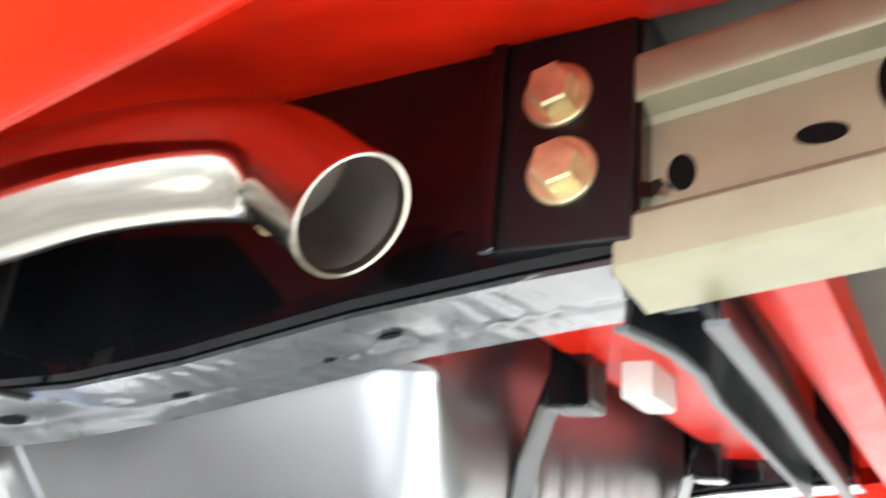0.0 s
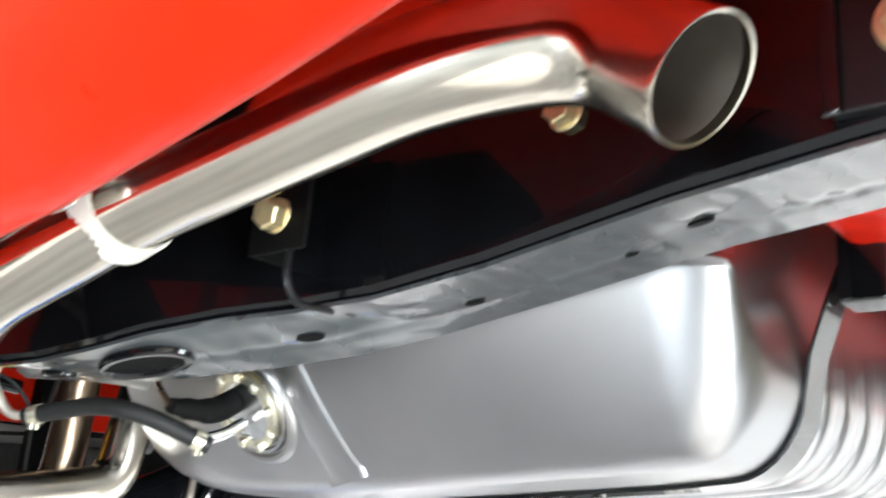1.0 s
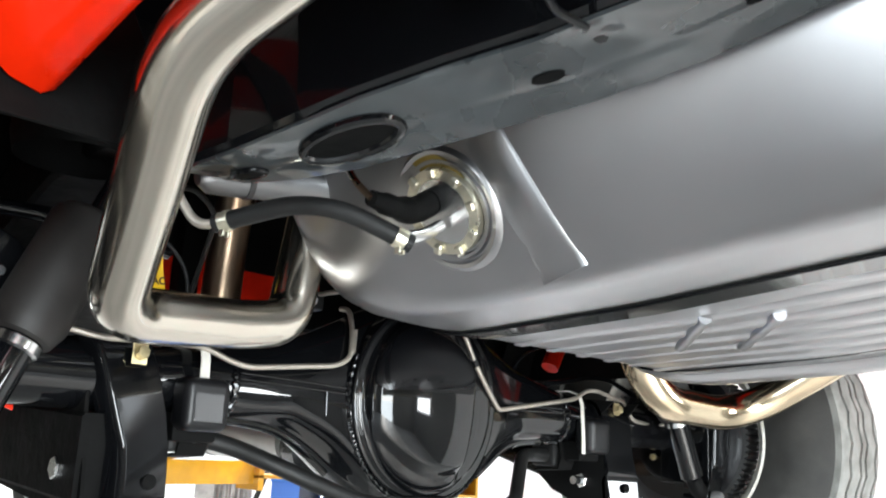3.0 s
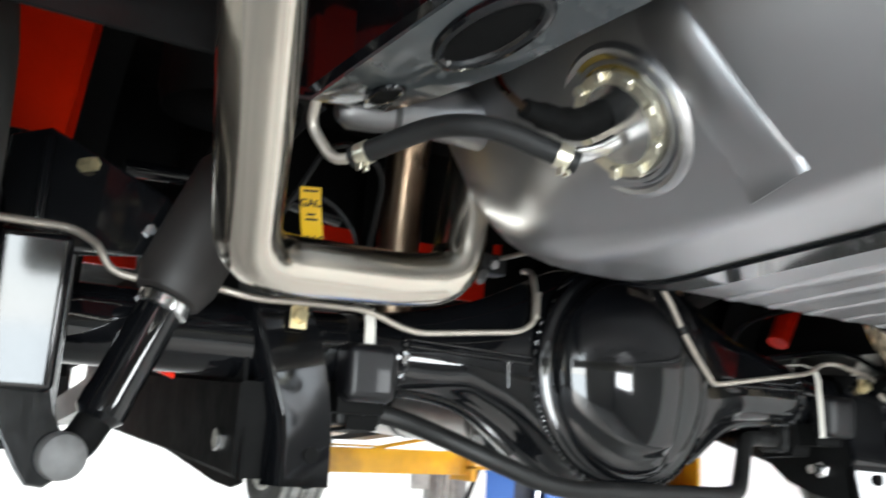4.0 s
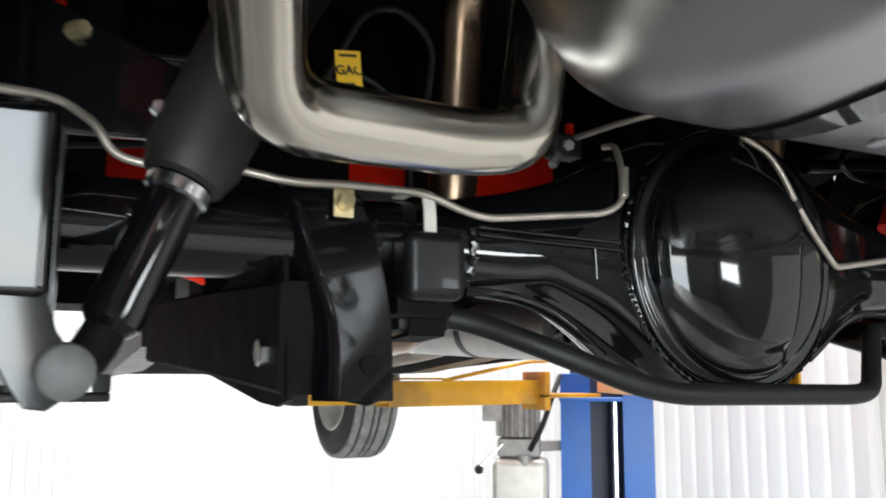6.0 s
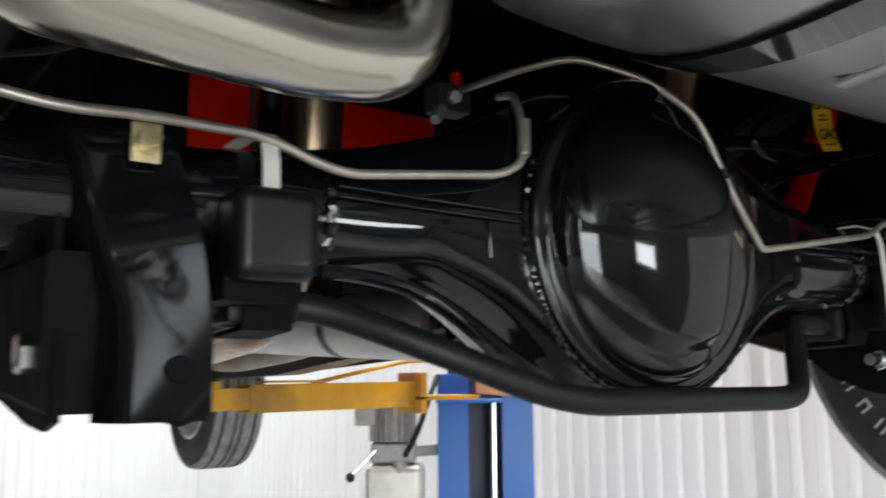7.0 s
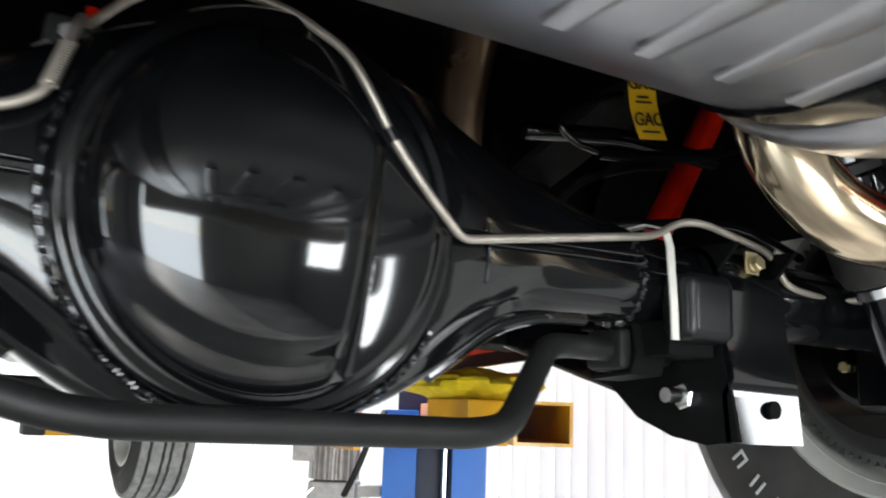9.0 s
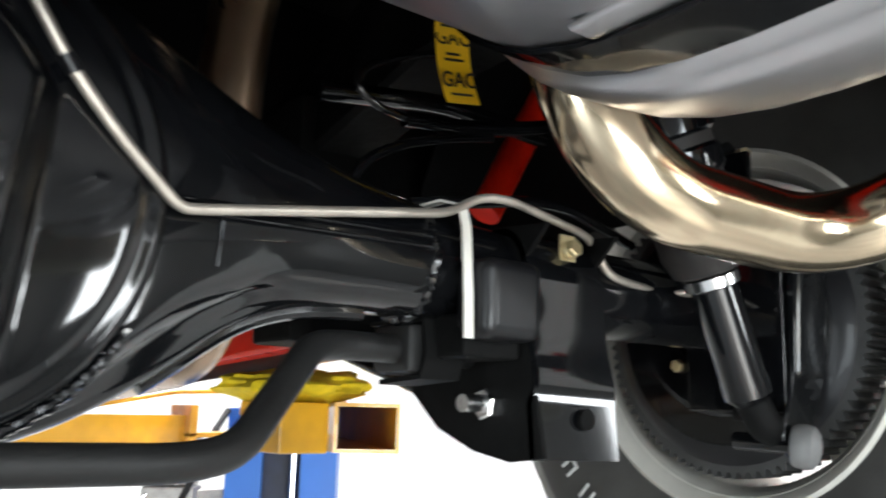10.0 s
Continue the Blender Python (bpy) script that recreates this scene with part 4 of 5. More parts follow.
# ---- frame rails ----
def rail(s):
    r = thing("frame_rail", "gloss black box frame rail kicked up over the axle", "frame rail", (s * 0.46, -0.6, 2.0), "frame rails")
    # along y: outer lower edge (x, z), inner lower edge (x, z); the lower face rolls outwards where the rail kicks
    stations = [(-1.125, 0.502, 2.022, 0.402, 2.022), (-1.05, 0.501, 2.015, 0.399, 2.015), (-0.94, 0.501, 2.001, 0.399, 2.001), (-0.80, 0.503, 1.975, 0.401, 1.974), (-0.70, 0.509, 1.960, 0.412, 1.952),
                (-0.62, 0.515, 1.955, 0.436, 1.933), (-0.54, 0.531, 1.950, 0.460, 1.921), (-0.46, 0.553, 1.938, 0.476, 1.914), (-0.40, 0.569, 1.925, 0.486, 1.909), (-0.32, 0.583, 1.914, 0.505, 1.908),
                (-0.24, 0.588, 1.912, 0.512, 1.918), (-0.15, 0.588, 1.945, 0.500, 1.945), (-0.05, 0.58, 1.98, 0.49, 1.98), (0.05, 0.56, 2.0, 0.47, 2.0), (0.2, 0.555, 1.99, 0.465, 1.99), (0.4, 0.55, 1.93, 0.46, 1.93),
                (0.6, 0.545, 1.86, 0.455, 1.86), (0.9, 0.545, 1.80, 0.455, 1.80), (2.2, 0.525, 1.78, 0.435, 1.78)]
    ys = [q[0] for q in stations]

    def at(y):
        return [float(np.interp(y, ys, [q[k] for q in stations])) for k in (1, 2, 3, 4)]

    bm = bmesh.new()
    loops = []
    for y in sorted(set(ys + [-1.1 + 0.03 * k for k in range(29)])):
        xo, zo, xi, zi = at(y)
        top = max(2.175, zo + 0.12) if y < 0.3 else zo + 0.12
        c = 0.007
        ring = [(xi + c, zi), ((xi + xo) / 2, (zi + zo) / 2 + 0.0015), (xo - c, zo), (xo, zo + c), (xo, top - c), (xo - c, top), (xi + c, top), (xi, top - c), (xi, zi + c)]
        loops.append([(s * x, y, z) for x, z in ring])
    cut = [k for k, lo in enumerate(loops) if lo[0][1] <= -0.05][-1]
    rings(bm, loops[:cut + 1])
    part("box_section", bm, BLACK, r, angle=30)
    bm = bmesh.new()
    rings(bm, loops[cut:])
    part("forward_section", bm, UNDER, r, "dull black forward part of the rail", angle=30)

    # lower capping plate: one press joint, a dimple, and hammered dents where it twists
    def face(y, u):
        """A point of the lower face: u -1 at the inner edge, 1 at the outer edge."""
        xo, zo, xi, zi = at(y)
        f = (u + 1) / 2
        x, z = xi + 0.003 + (xo - xi - 0.006) * f, zi + (zo - zi) * f - 0.004
        d = math.hypot((x - 0.449) / 0.017, (y + 0.937) / 0.03)
        z += 0.005 * math.exp(-d * d * 1.2) + 0.0012 * math.exp(-((u + 0.25) / 0.09) ** 2)
        w = smooth((y + 0.76) / 0.08) * (1 - smooth((y + 0.30) / 0.06)) * (1 - smooth((abs(u) - 0.75) / 0.25))
        z += w * (0.0030 * noise.noise((x * 22, y * 16, 2.0)) + 0.0012 * noise.noise((x * 60, y * 45, 5.0)))
        w = smooth((y + 1.10) / 0.05) * (1 - smooth((y + 0.80) / 0.06)) * (1 - smooth((abs(u) - 0.7) / 0.3))
        z += w * 0.0005 * math.sin(290 * y + 2.5 * noise.noise((x * 30, y * 20, 9.0)))
        d = math.hypot((u - 0.30) / 0.42, (y + 0.66) / 0.035)
        z += 0.006 * math.exp(-d * d)
        return Vector((s * x, y, z))

    bm = bmesh.new()
    ny, nu = 180, 20
    grid = [[bm.verts.new(face(-1.13 + 0.93 * k / ny, -1 + 2 * q / nu)) for q in range(nu + 1)] for k in range(ny + 1)]
    up = [[bm.verts.new(row[e].co + Vector((0, 0, 0.0035))) for e in (0, nu)] for row in grid]
    for k in range(ny):
        a, b = grid[k], grid[k + 1]
        for q in range(nu):
            bm.faces.new((a[q], a[q + 1], b[q + 1], b[q]))
        bm.faces.new((up[k][0], up[k + 1][0], b[0], a[0]))
        bm.faces.new((up[k][1], a[nu], b[nu], up[k + 1][1]))
    cap = part("lower_plate", bm, PLATE, r, "grey glossy lower face with dented press marks", angle=60)

    def on_face(y, u, lift=0.0):
        o = face(y, u)
        return face_frame(o - Vector((0, 0, lift)), face(y + 0.02, u) - face(y - 0.02, u), (face(y, u + 0.2) - face(y, u - 0.2)) * s)

    for hy, hu, hr in ((-0.937, -0.05, 0.0055), (-0.757, -0.10, 0.005), (-0.885, -0.18, 0.003), (-0.605, 0.05, 0.008)):
        # black disc on the plate, coloured as the shade of an open hole
        part("hole", lathe([(0, -0.0015), (hr, -0.0015), (hr, 0.0015), (0, 0.0015)], on_face(hy, hu) @ Matrix.Diagonal((1.7, 0.7, 1, 1)), 20), UNDER, cap, "black disc for the shade in a hole")
    # oblong access hole with a rolled lip, and a small one ahead of it
    for hy, hu, hl, hw, rim in ((-0.425, 0.05, 0.050, 0.020, 0.0055), (-0.295, -0.1, 0.022, 0.010, 0.003)):
        m = on_face(hy, hu, 0.001)
        ov = [m @ Vector((hl * math.cos(a), hw * math.sin(a), 0)) for a in (2 * math.pi * k / 36 for k in range(37))]
        part("hole_lip", sweep(ov, rim, 10, caps=False), BLACK, r, "rolled lip of an oblong hole")
        # black disc within the lip in place of the hole's inner shade
        part("access_hole", lathe([(0, -0.002), (1, -0.002), (1, 0.002), (0, 0.002)], m @ Matrix.Diagonal((hl, hw, 1, 1)), 36), UNDER, r, "black disc for the shade in an oblong hole")
    return r


rail(-1)
rail(1)

# end plate, flange bolts and champagne bumper bracket
ep = thing("rail_end_plate", "black bolted plate on the frame rail's end", "plate", (-0.505, -1.07, 2.1))
part("plate", boxes(((-0.509, -1.122, 2.026), (-0.5, -1.038, 2.19), 0.002)), SATIN, ep)
part("edge_fold", boxes(((-0.516, -1.045, 2.024), (-0.508, -1.034, 2.19), 0.003)), BLACK, ep)
for bz, by in ((2.119, -1.077), (2.070, -1.082)):
    hb = hexbolt((-0.509, by, bz), (-1, -0.05, 0), 0.0255, 0.0135, 0.0205, 0.0, ep, ZINC, "flange_bolt", "large yellow zinc flange bolt")
bb = thing("bumper_bracket", "champagne coated pressed steel bumper bracket with slots", "bracket", (-0.5, -1.2, 2.07))
prof = [(0.0, 2.008), (-0.052, 2.012), (-0.055, 2.016), (-0.055, 2.042), (-0.050, 2.047), (-0.036, 2.052), (-0.034, 2.056), (-0.034, 2.105), (-0.037, 2.109), (-0.052, 2.113), (-0.055, 2.118), (-0.055, 2.136), (-0.052, 2.142), (0.0, 2.15)]
bm = bmesh.new()
loops = []
for y in (-1.112, -1.2, -1.3, -1.42, -1.5):
    k = (y + 1.112) / -0.4
    loops.append([(-0.452 + px * (1 + 0.0 * k), y, z + 0.056 * k - 0.004) for px, z in prof] + [(-0.452 + px + 0.004, y, z + 0.056 * k - 0.004) for px, z in reversed(prof)])
rings(bm, loops)
part("channel", bm, GOLD, bb)
for sy, sz, w, h in ((-1.213, 2.082, 0.013, 0.006), (-1.142, 2.071, 0.008, 0.011), (-1.250, 2.104, 0.010, 0.018)):
    # slot shade as a flat black disc on the channel's web
    bm = lathe([(0, 0), (1, 0), (1, 0.003), (0, 0.003)], face_frame((-0.4864, sy, sz), (0, -1, 0.03), (0, 0, 1)) @ Matrix.Diagonal((w, h, -1, 1)), 20)
    part("slot", bm, UNDER, bb, "black disc for the shade in a slot")
part("bracket_bolt", tube([(-0.49, -1.128, 2.062), (-0.474, -1.136, 2.058)], 0.006, segments=12), CHROME, bb)
# Unseen beam, made deep and low to keep door light off the valance.
bumper = thing("rear_bumper", "champagne coated rear bumper beam, unseen, deepened to shade the valance", "bumper", (0, -1.55, 2.1))
part("beam", boxes(((-0.9, -1.62, 1.84), (0.9, -1.44, 2.2), 0.04, 3)), GOLD, bumper)

# rear crossmember between the rails
cm = thing("rear_crossmember", "black folded crossmember joining the rail ends", "crossmember", (0, -1.12, 2.03))
def cross_front(x):
    return float(np.interp(x, [-0.44, -0.40, -0.327, -0.234, -0.083, 0.316, 0.42], [-1.095, -1.108, -1.110, -1.099, -1.093, -1.073, -1.068]))


def cross_rear(x):
    return float(np.interp(x, [-0.475, -0.26, -0.02, 0.36], [-1.150, -1.145, -1.134, -1.121]))


bm = bmesh.new()
loops = []
for k in range(29):
    x = -0.44 + 0.03 * k
    z0, yf, yr = 2.0, cross_front(x), cross_rear(x)
    outer = [(yf, z0), (yf - 0.003, z0 + 0.040), (yr + 0.002, z0 + 0.040), (yr - 0.002, z0)]
    inner = [(yr + 0.002, z0), (yr + 0.006, z0 + 0.036), (yf - 0.007, z0 + 0.036), (yf - 0.004, z0)]
    loops.append([(x, y, z) for y, z in outer + inner])
rings(bm, loops)
part("channel", bm, SATIN, cm)
for edge, wide in ((cross_front, 0.004), (cross_rear, 0.0065)):
    bm = bmesh.new()
    rings(bm, [[(x, edge(x) + dy, z) for dy, z in ((-wide, 1.9955), (wide, 1.9955), (wide, 1.9995), (-wide, 1.9995))] for x in (-0.445 + 0.03 * k for k in range(29))])
    part("lip", bm, ZGREY, cm, "grey folded lip")

# ---- fuel tank ----
tank = thing("fuel_tank", "bare pressed steel fuel tank hung between the rails", "fuel tank", (0, -0.55, 1.9))


def tank_low(y):
    return float(np.interp(y, [-0.95, -0.8, -0.5, -0.2], [1.868, 1.846, 1.815, 1.797]))


def tank_ring(y, scale_x=1.0, lift=0.0):
    """One closed section of the tank: seam half width 0.43, flat floor half width 0.31."""
    zb = tank_low(y) + lift
    zs = float(np.interp(y, [-0.95, -0.15], [2.005, 1.985]))
    wide = float(np.interp(y, [-0.93, -0.75, -0.5, -0.3], [0.365, 0.395, 0.428, 0.432]))
    sides = []
    for floor in (0.375, float(np.interp(y, [-0.40, -0.15], [0.285, 0.335]))):   # the far side wall is steeper than the near one
        far = floor == 0.375
        round_ = 0.045 if far else float(np.interp(y, [-0.42, -0.20], [0.045, 0.095]))
        floor -= 0.8 * (round_ - 0.045)
        sag = 0.016 if far else 0.0             # the panel outside the far strap hangs lower
        half = [(0.255 * k / 4, zb) for k in range(5)] + [(0.306, zb), (0.318, zb - 0.6 * sag), (0.334, zb - sag), (floor, zb - sag + 0.002)] if sag else [(floor * k / 8, zb) for k in range(8)] + [(floor, zb + 0.002)]
        a = arc(floor, round_ + 0.002, round_, -90, -38, 7)
        half += [(x, zb - sag + z) for x, z in a[1:]]
        x1, z1 = half[-1]
        for k in range(1, 9):
            t = k / 8
            half.append((x1 + (wide - x1) * (t ** 0.8), z1 + (zs - 0.006 - z1) * t))
        half += [(wide + 0.008, zs - 0.004), (wide + 0.02, zs - 0.003), (wide + 0.02, zs + 0.002), (wide, zs + 0.003), (wide - 0.01, zs + 0.09), (wide - 0.05, zs + 0.11), (0.2, zs + 0.11), (0.0, zs + 0.11)]
        sides.append(half)
    pts = sides[0] + [(-x, z) for x, z in reversed(sides[1][1:-1])]
    return [(x * scale_x, y, z) for x, z in pts]


bm = bmesh.new()
loops = []
sts = []
for k in range(9):                       # rounded front end
    t = math.sin(radians(90 * k / 8))
    sts.append((-0.108 - 0.19 * (1 - math.cos(radians(90 * k / 8))), 0.885 + 0.115 * t, 0.095 * (1 - t)))
sts += [(-0.255 - 0.02 * k, 1.0, 0.0) for k in range(3, 31)]
for k in range(1, 9):                    # rounded rear end
    t = math.cos(radians(90 * k / 8))
    sts.append((-0.855 - 0.06 * math.sin(radians(90 * k / 8)), 0.93 + 0.07 * t, 0.075 * (1 - t)))
for y, sx, lift in sts:
    loops.append(tank_ring(y, sx, lift))
rings(bm, loops)
shell = part("shell", bm, TANK, tank, angle=40)
bm = bmesh.new()
def tank_line(y0, y1, rise):
    """The floor's middle line from the front back to y0, and on up the rounded rear end to the height rise."""
    pts = [(y1 + (y0 - y1) * k / 16, tank_low(y1 + (y0 - y1) * k / 16)) for k in range(17)]
    if rise:
        pts = [q for q in pts if q[0] > -0.85]
        for k in range(0, 9):
            a = radians(90 * k / 8)
            y = -0.855 - 0.06 * math.sin(a)
            pts.append((y, tank_low(y) + 0.075 * (1 - math.cos(a))))
        pts += [(-0.915, 1.955), (-0.915, rise)]
    return pts


for x, y0, y1, w, rise in [(-0.085 + 0.066 * k, -0.855, -0.242, 0.021, 1.985) for k in range(6)] + [(-0.145, -0.855, -0.62, 0.016, 1.985)]:
    line = tank_line(y0, y1, rise)
    n = len(line) - 1
    lo = []
    for i, (y, z) in enumerate(line):
        p0, p1 = line[max(i - 1, 0)], line[min(i + 1, n)]
        ty, tz = p1[0] - p0[0], p1[1] - p0[1]
        ln = math.hypot(ty, tz)
        ny, nz = tz / ln, -ty / ln          # outward: down along the floor, back along the rear
        if nz > 0 or ny > 0.2:
            ny, nz = -ny, -nz
        sx = 1.0 if y > -0.855 else 1.0 - 0.07 * min(1.0, (-0.855 - y) / 0.06)
        hgt = (0.0042 if rise else 0.0011) * (min(1.0, 4 * i / n, (4 * (n - i) / n)) + 0.02)
        wt = w * min(1.0, 0.45 + 0.19 * i)
        lo.append([(x * sx + u * wt, y + ny * d, z + nz * d) for u, d in ((-1.0, -0.002), (-0.85, 0.12 * hgt), (-0.55, 0.8 * hgt), (-0.25, hgt), (0.25, hgt), (0.55, 0.8 * hgt), (0.85, 0.12 * hgt), (1.0, -0.002))])
    rings(bm, lo)
for a, b in (((-0.10, -0.52), (0.05, -0.40)), ((-0.05, -0.58), (0.10, -0.46))):
    pa, pb_ = Vector((*a, tank_low(a[1]) - 0.002)), Vector((*b, tank_low(b[1]) - 0.002))
    sweep([pa, pa.lerp(pb_, 0.5), pb_], 0.0075, 10, bm=bm)
part("floor_ribs", bm, TANK, shell, "pressed ribs in the tank floor", angle=60)


def side_point(y, t):
    """A point on the near side wall: t 0 at the floor's edge, 1 at the seam."""
    zb = tank_low(y)
    zs = float(np.interp(y, [-0.95, -0.15], [2.005, 1.985]))
    a = radians(-38)
    x1, z1 = 0.285 + 0.045 * math.cos(a), zb + 0.047 + 0.045 * math.sin(a)
    return Vector((-(x1 + (0.428 - x1) * max(t, 0.0) ** 0.8), y, z1 + (zs - 0.006 - z1) * t))


def ridge(points, width, height):
    """A soft raised fold that follows the side wall."""
    bm = bmesh.new()
    lo = []
    n = len(points)
    for i, q in enumerate(points):
        t = (points[min(i + 1, n - 1)] - points[max(i - 1, 0)]).normalized()
        out = t.cross(Vector((0, 1, 0))).normalized()
        if out.x > 0:
            out = -out
        across = t.cross(out).normalized() * width
        k = min(1.0, 2.5 * i / n, 3 * (n - 1 - i) / n + 0.1) * height
        lo.append([q - across - out * 0.004, q - across * 0.95 - out * 0.0005, q - across * 0.78 + out * k * 0.35, q - across * 0.5 + out * k * 0.85, q - across * 0.25 + out * k, q + across * 0.25 + out * k, q + across * 0.5 + out * k * 0.85, q + across * 0.78 + out * k * 0.35, q + across * 0.95 - out * 0.0005, q + across - out * 0.004])
    rings(bm, lo)
    return bm


for y0, y1, t0, t1, wide, high in ((-0.498, -0.456, -0.06, 0.93, 0.028, 0.0036), (-0.312, -0.302, 0.0, 0.36, 0.007, 0.0030)):
    part("side_ridge", ridge([side_point(y0 + (y1 - y0) * k / 12, t0 + (t1 - t0) * k / 12) for k in range(13)], wide, high), TANK, shell, "pressed ridge", angle=70)
# sender: rings, lock ring, elbow and plug
SC = side_point(-0.392, 0.42)
sx = (side_point(-0.392, 0.5) - side_point(-0.392, 0.34)).normalized()
sn = sx.cross(Vector((0, 1, 0))).normalized()
if sn.x > 0:
    sn = -sn
SM = axis_frame(SC - sn * 0.004, SC + sn)
part("raised_ring", lathe([(0.056, 0), (0.058, 0.006), (0.062, 0.007), (0.066, 0.004), (0.068, 0)], SM, 48), TANK, tank)
part("inner_ring", lathe([(0.047, 0), (0.049, 0.006), (0.0525, 0.006), (0.055, 0)], SM, 48), TANK, tank)
snd = part("sender_plate", lathe([(0, 0.011), (0.034, 0.011), (0.036, 0.009), (0.036, 0)], SM, 40), CHROME, tank, "bright sender plate")
bm = bmesh.new()
lathe([(0.034, 0.004), (0.034, 0.012), (0.045, 0.012), (0.0455, 0.004)], SM, 44, bm)
for k in range(9):
    a = math.pi * 2 * k / 9
    box(bm, (0.036, -0.005, 0.011), (0.047, 0.005, 0.0175), 0.002, 1, SM @ pose(0, 0, 0, 0, 0, math.degrees(a)))
part("lock_ring", bm, PALE, tank, "pale zinc lock ring with tabs")
part("fuel_stain", lathe([(0, 0.0052), (0.052, 0.0052), (0.052, 0.004)], SM @ pose(-0.012, 0.01, 0), 30), AMBER, tank, "amber fuel stain round the sender")
HA = Vector((-0.4285, -0.3873, 1.8537))
out0 = SC + sn * 0.012 - sx * 0.012 + Vector((0, 0.004, 0))
part("elbow", tube([out0, out0 + sn * 0.026, HA], 0.0065, 0.016, 14), CHROME, tank, "bright steel outlet elbow")
pl0 = SC + sn * 0.008 + sx * 0.012 + Vector((0, 0.012, 0))
PT = Vector((-0.468, -0.388, 1.884))
plug = part("connector", sweep(rounded_path([pl0, pl0 + sn * 0.026, pl0.lerp(PT, 0.55) + sn * 0.014, PT], 0.014, 4), [0.0135] * 6 + [0.011] * 4 + [0.009, 0.008], 14), UNDER, tank, "black rubber plug connector")
wires = part("wiring", tube([PT, PT + Vector((-0.006, 0.018, 0.018)), PT + Vector((0.002, 0.05, 0.05)), PT + Vector((0.005, 0.08, 0.10))], 0.0035, 0.03, 8), HEAT, plug)
# filler neck stub at the front corner, its shade put into the colour
neck = [Vector((-0.36, -0.215, 1.945)), Vector((-0.42, -0.208, 1.942)), Vector((-0.47, -0.204, 1.936)), Vector((-0.51, -0.201, 1.928)), Vector((-0.535, -0.2, 1.922)), Vector((-0.545, -0.2, 1.919))]
part("filler_neck", sweep(neck, [0.034, 0.028, 0.0225, 0.0195, 0.016, 0.007], 24), TANK_SHADED, tank, "drawn steel filler neck")
part("neck_ring", tube([(-0.487, -0.203, 1.933), (-0.493, -0.202, 1.932)], 0.0226, segments=24), DARKSTEEL, tank)
# straps
for sx_, half_width in ((-0.186, 0.021), (0.282, 0.024)):
    line = [(-0.108, 2.06), (-0.108, 1.97)] + [(y, tank_low(y) + lift) for y, s_, lift in sts[:-2]] + [(-0.918, 1.96), (-0.935, 2.01), (-0.955, 2.06)]
    pts = []
    for i, (y, z) in enumerate(line):
        (ya, za), (yb, zb) = line[max(i - 1, 0)], line[min(i + 1, len(line) - 1)]
        ln = math.hypot(yb - ya, zb - za)
        pts.append((y - 0.0015 * (zb - za) / ln, z + 0.0015 * (yb - ya) / ln))
    part("strap", strip(pts, sx_ - half_width, sx_ + half_width, 0.003), BLACK, tank, "black steel tank strap")
    part("strap_hanger", boxes(((sx_ - 0.022, -0.985, 2.0), (sx_ + 0.022, -0.945, 2.12), 0.004)), BLACK, tank)

# fuel hose with clamps and feed tube
fh = thing("fuel_hose", "black rubber fuel hose with spring clamps", "hose", (-0.49, -0.3, 1.87))
HB = Vector((-0.5400, -0.2570, 1.8660))
mid = [HA, Vector((-0.4813, -0.3651, 1.874)), Vector((-0.5077, -0.3206, 1.8806)), HB]
part("hose", tube([HA + (HA - mid[1]).normalized() * 0.012] + mid + [HB + (HB - mid[2]).normalized() * 0.012], 0.0092, 0.06, 18), HOSE, fh)
for c, d in ((HA, mid[1] - HA), (HB, mid[2] - HB)):
    d = d.normalized()
    cl_ = part("hose_clamp", sweep([c - d * 0.005, c + d * 0.006], 0.0103, 20), PALE, fh, "pale zinc hose clamp")
    part("clamp_ears", boxes(((c.x - 0.005, c.y - 0.005, c.z - 0.0155), (c.x - 0.002, c.y + 0.003, c.z - 0.009), 0.001), ((c.x + 0.002, c.y - 0.003, c.z - 0.0150), (c.x + 0.005, c.y + 0.005, c.z - 0.009), 0.001)), PALE, cl_)
part("feed_tube", tube([HB, (-0.5546, -0.2275, 1.8623), (-0.5725, -0.2100, 1.8980), (-0.5760, -0.2300, 1.9170), (-0.566, -0.24, 1.95)], 0.0048, 0.02, 14), LINE, fh, "dull steel feed tube")


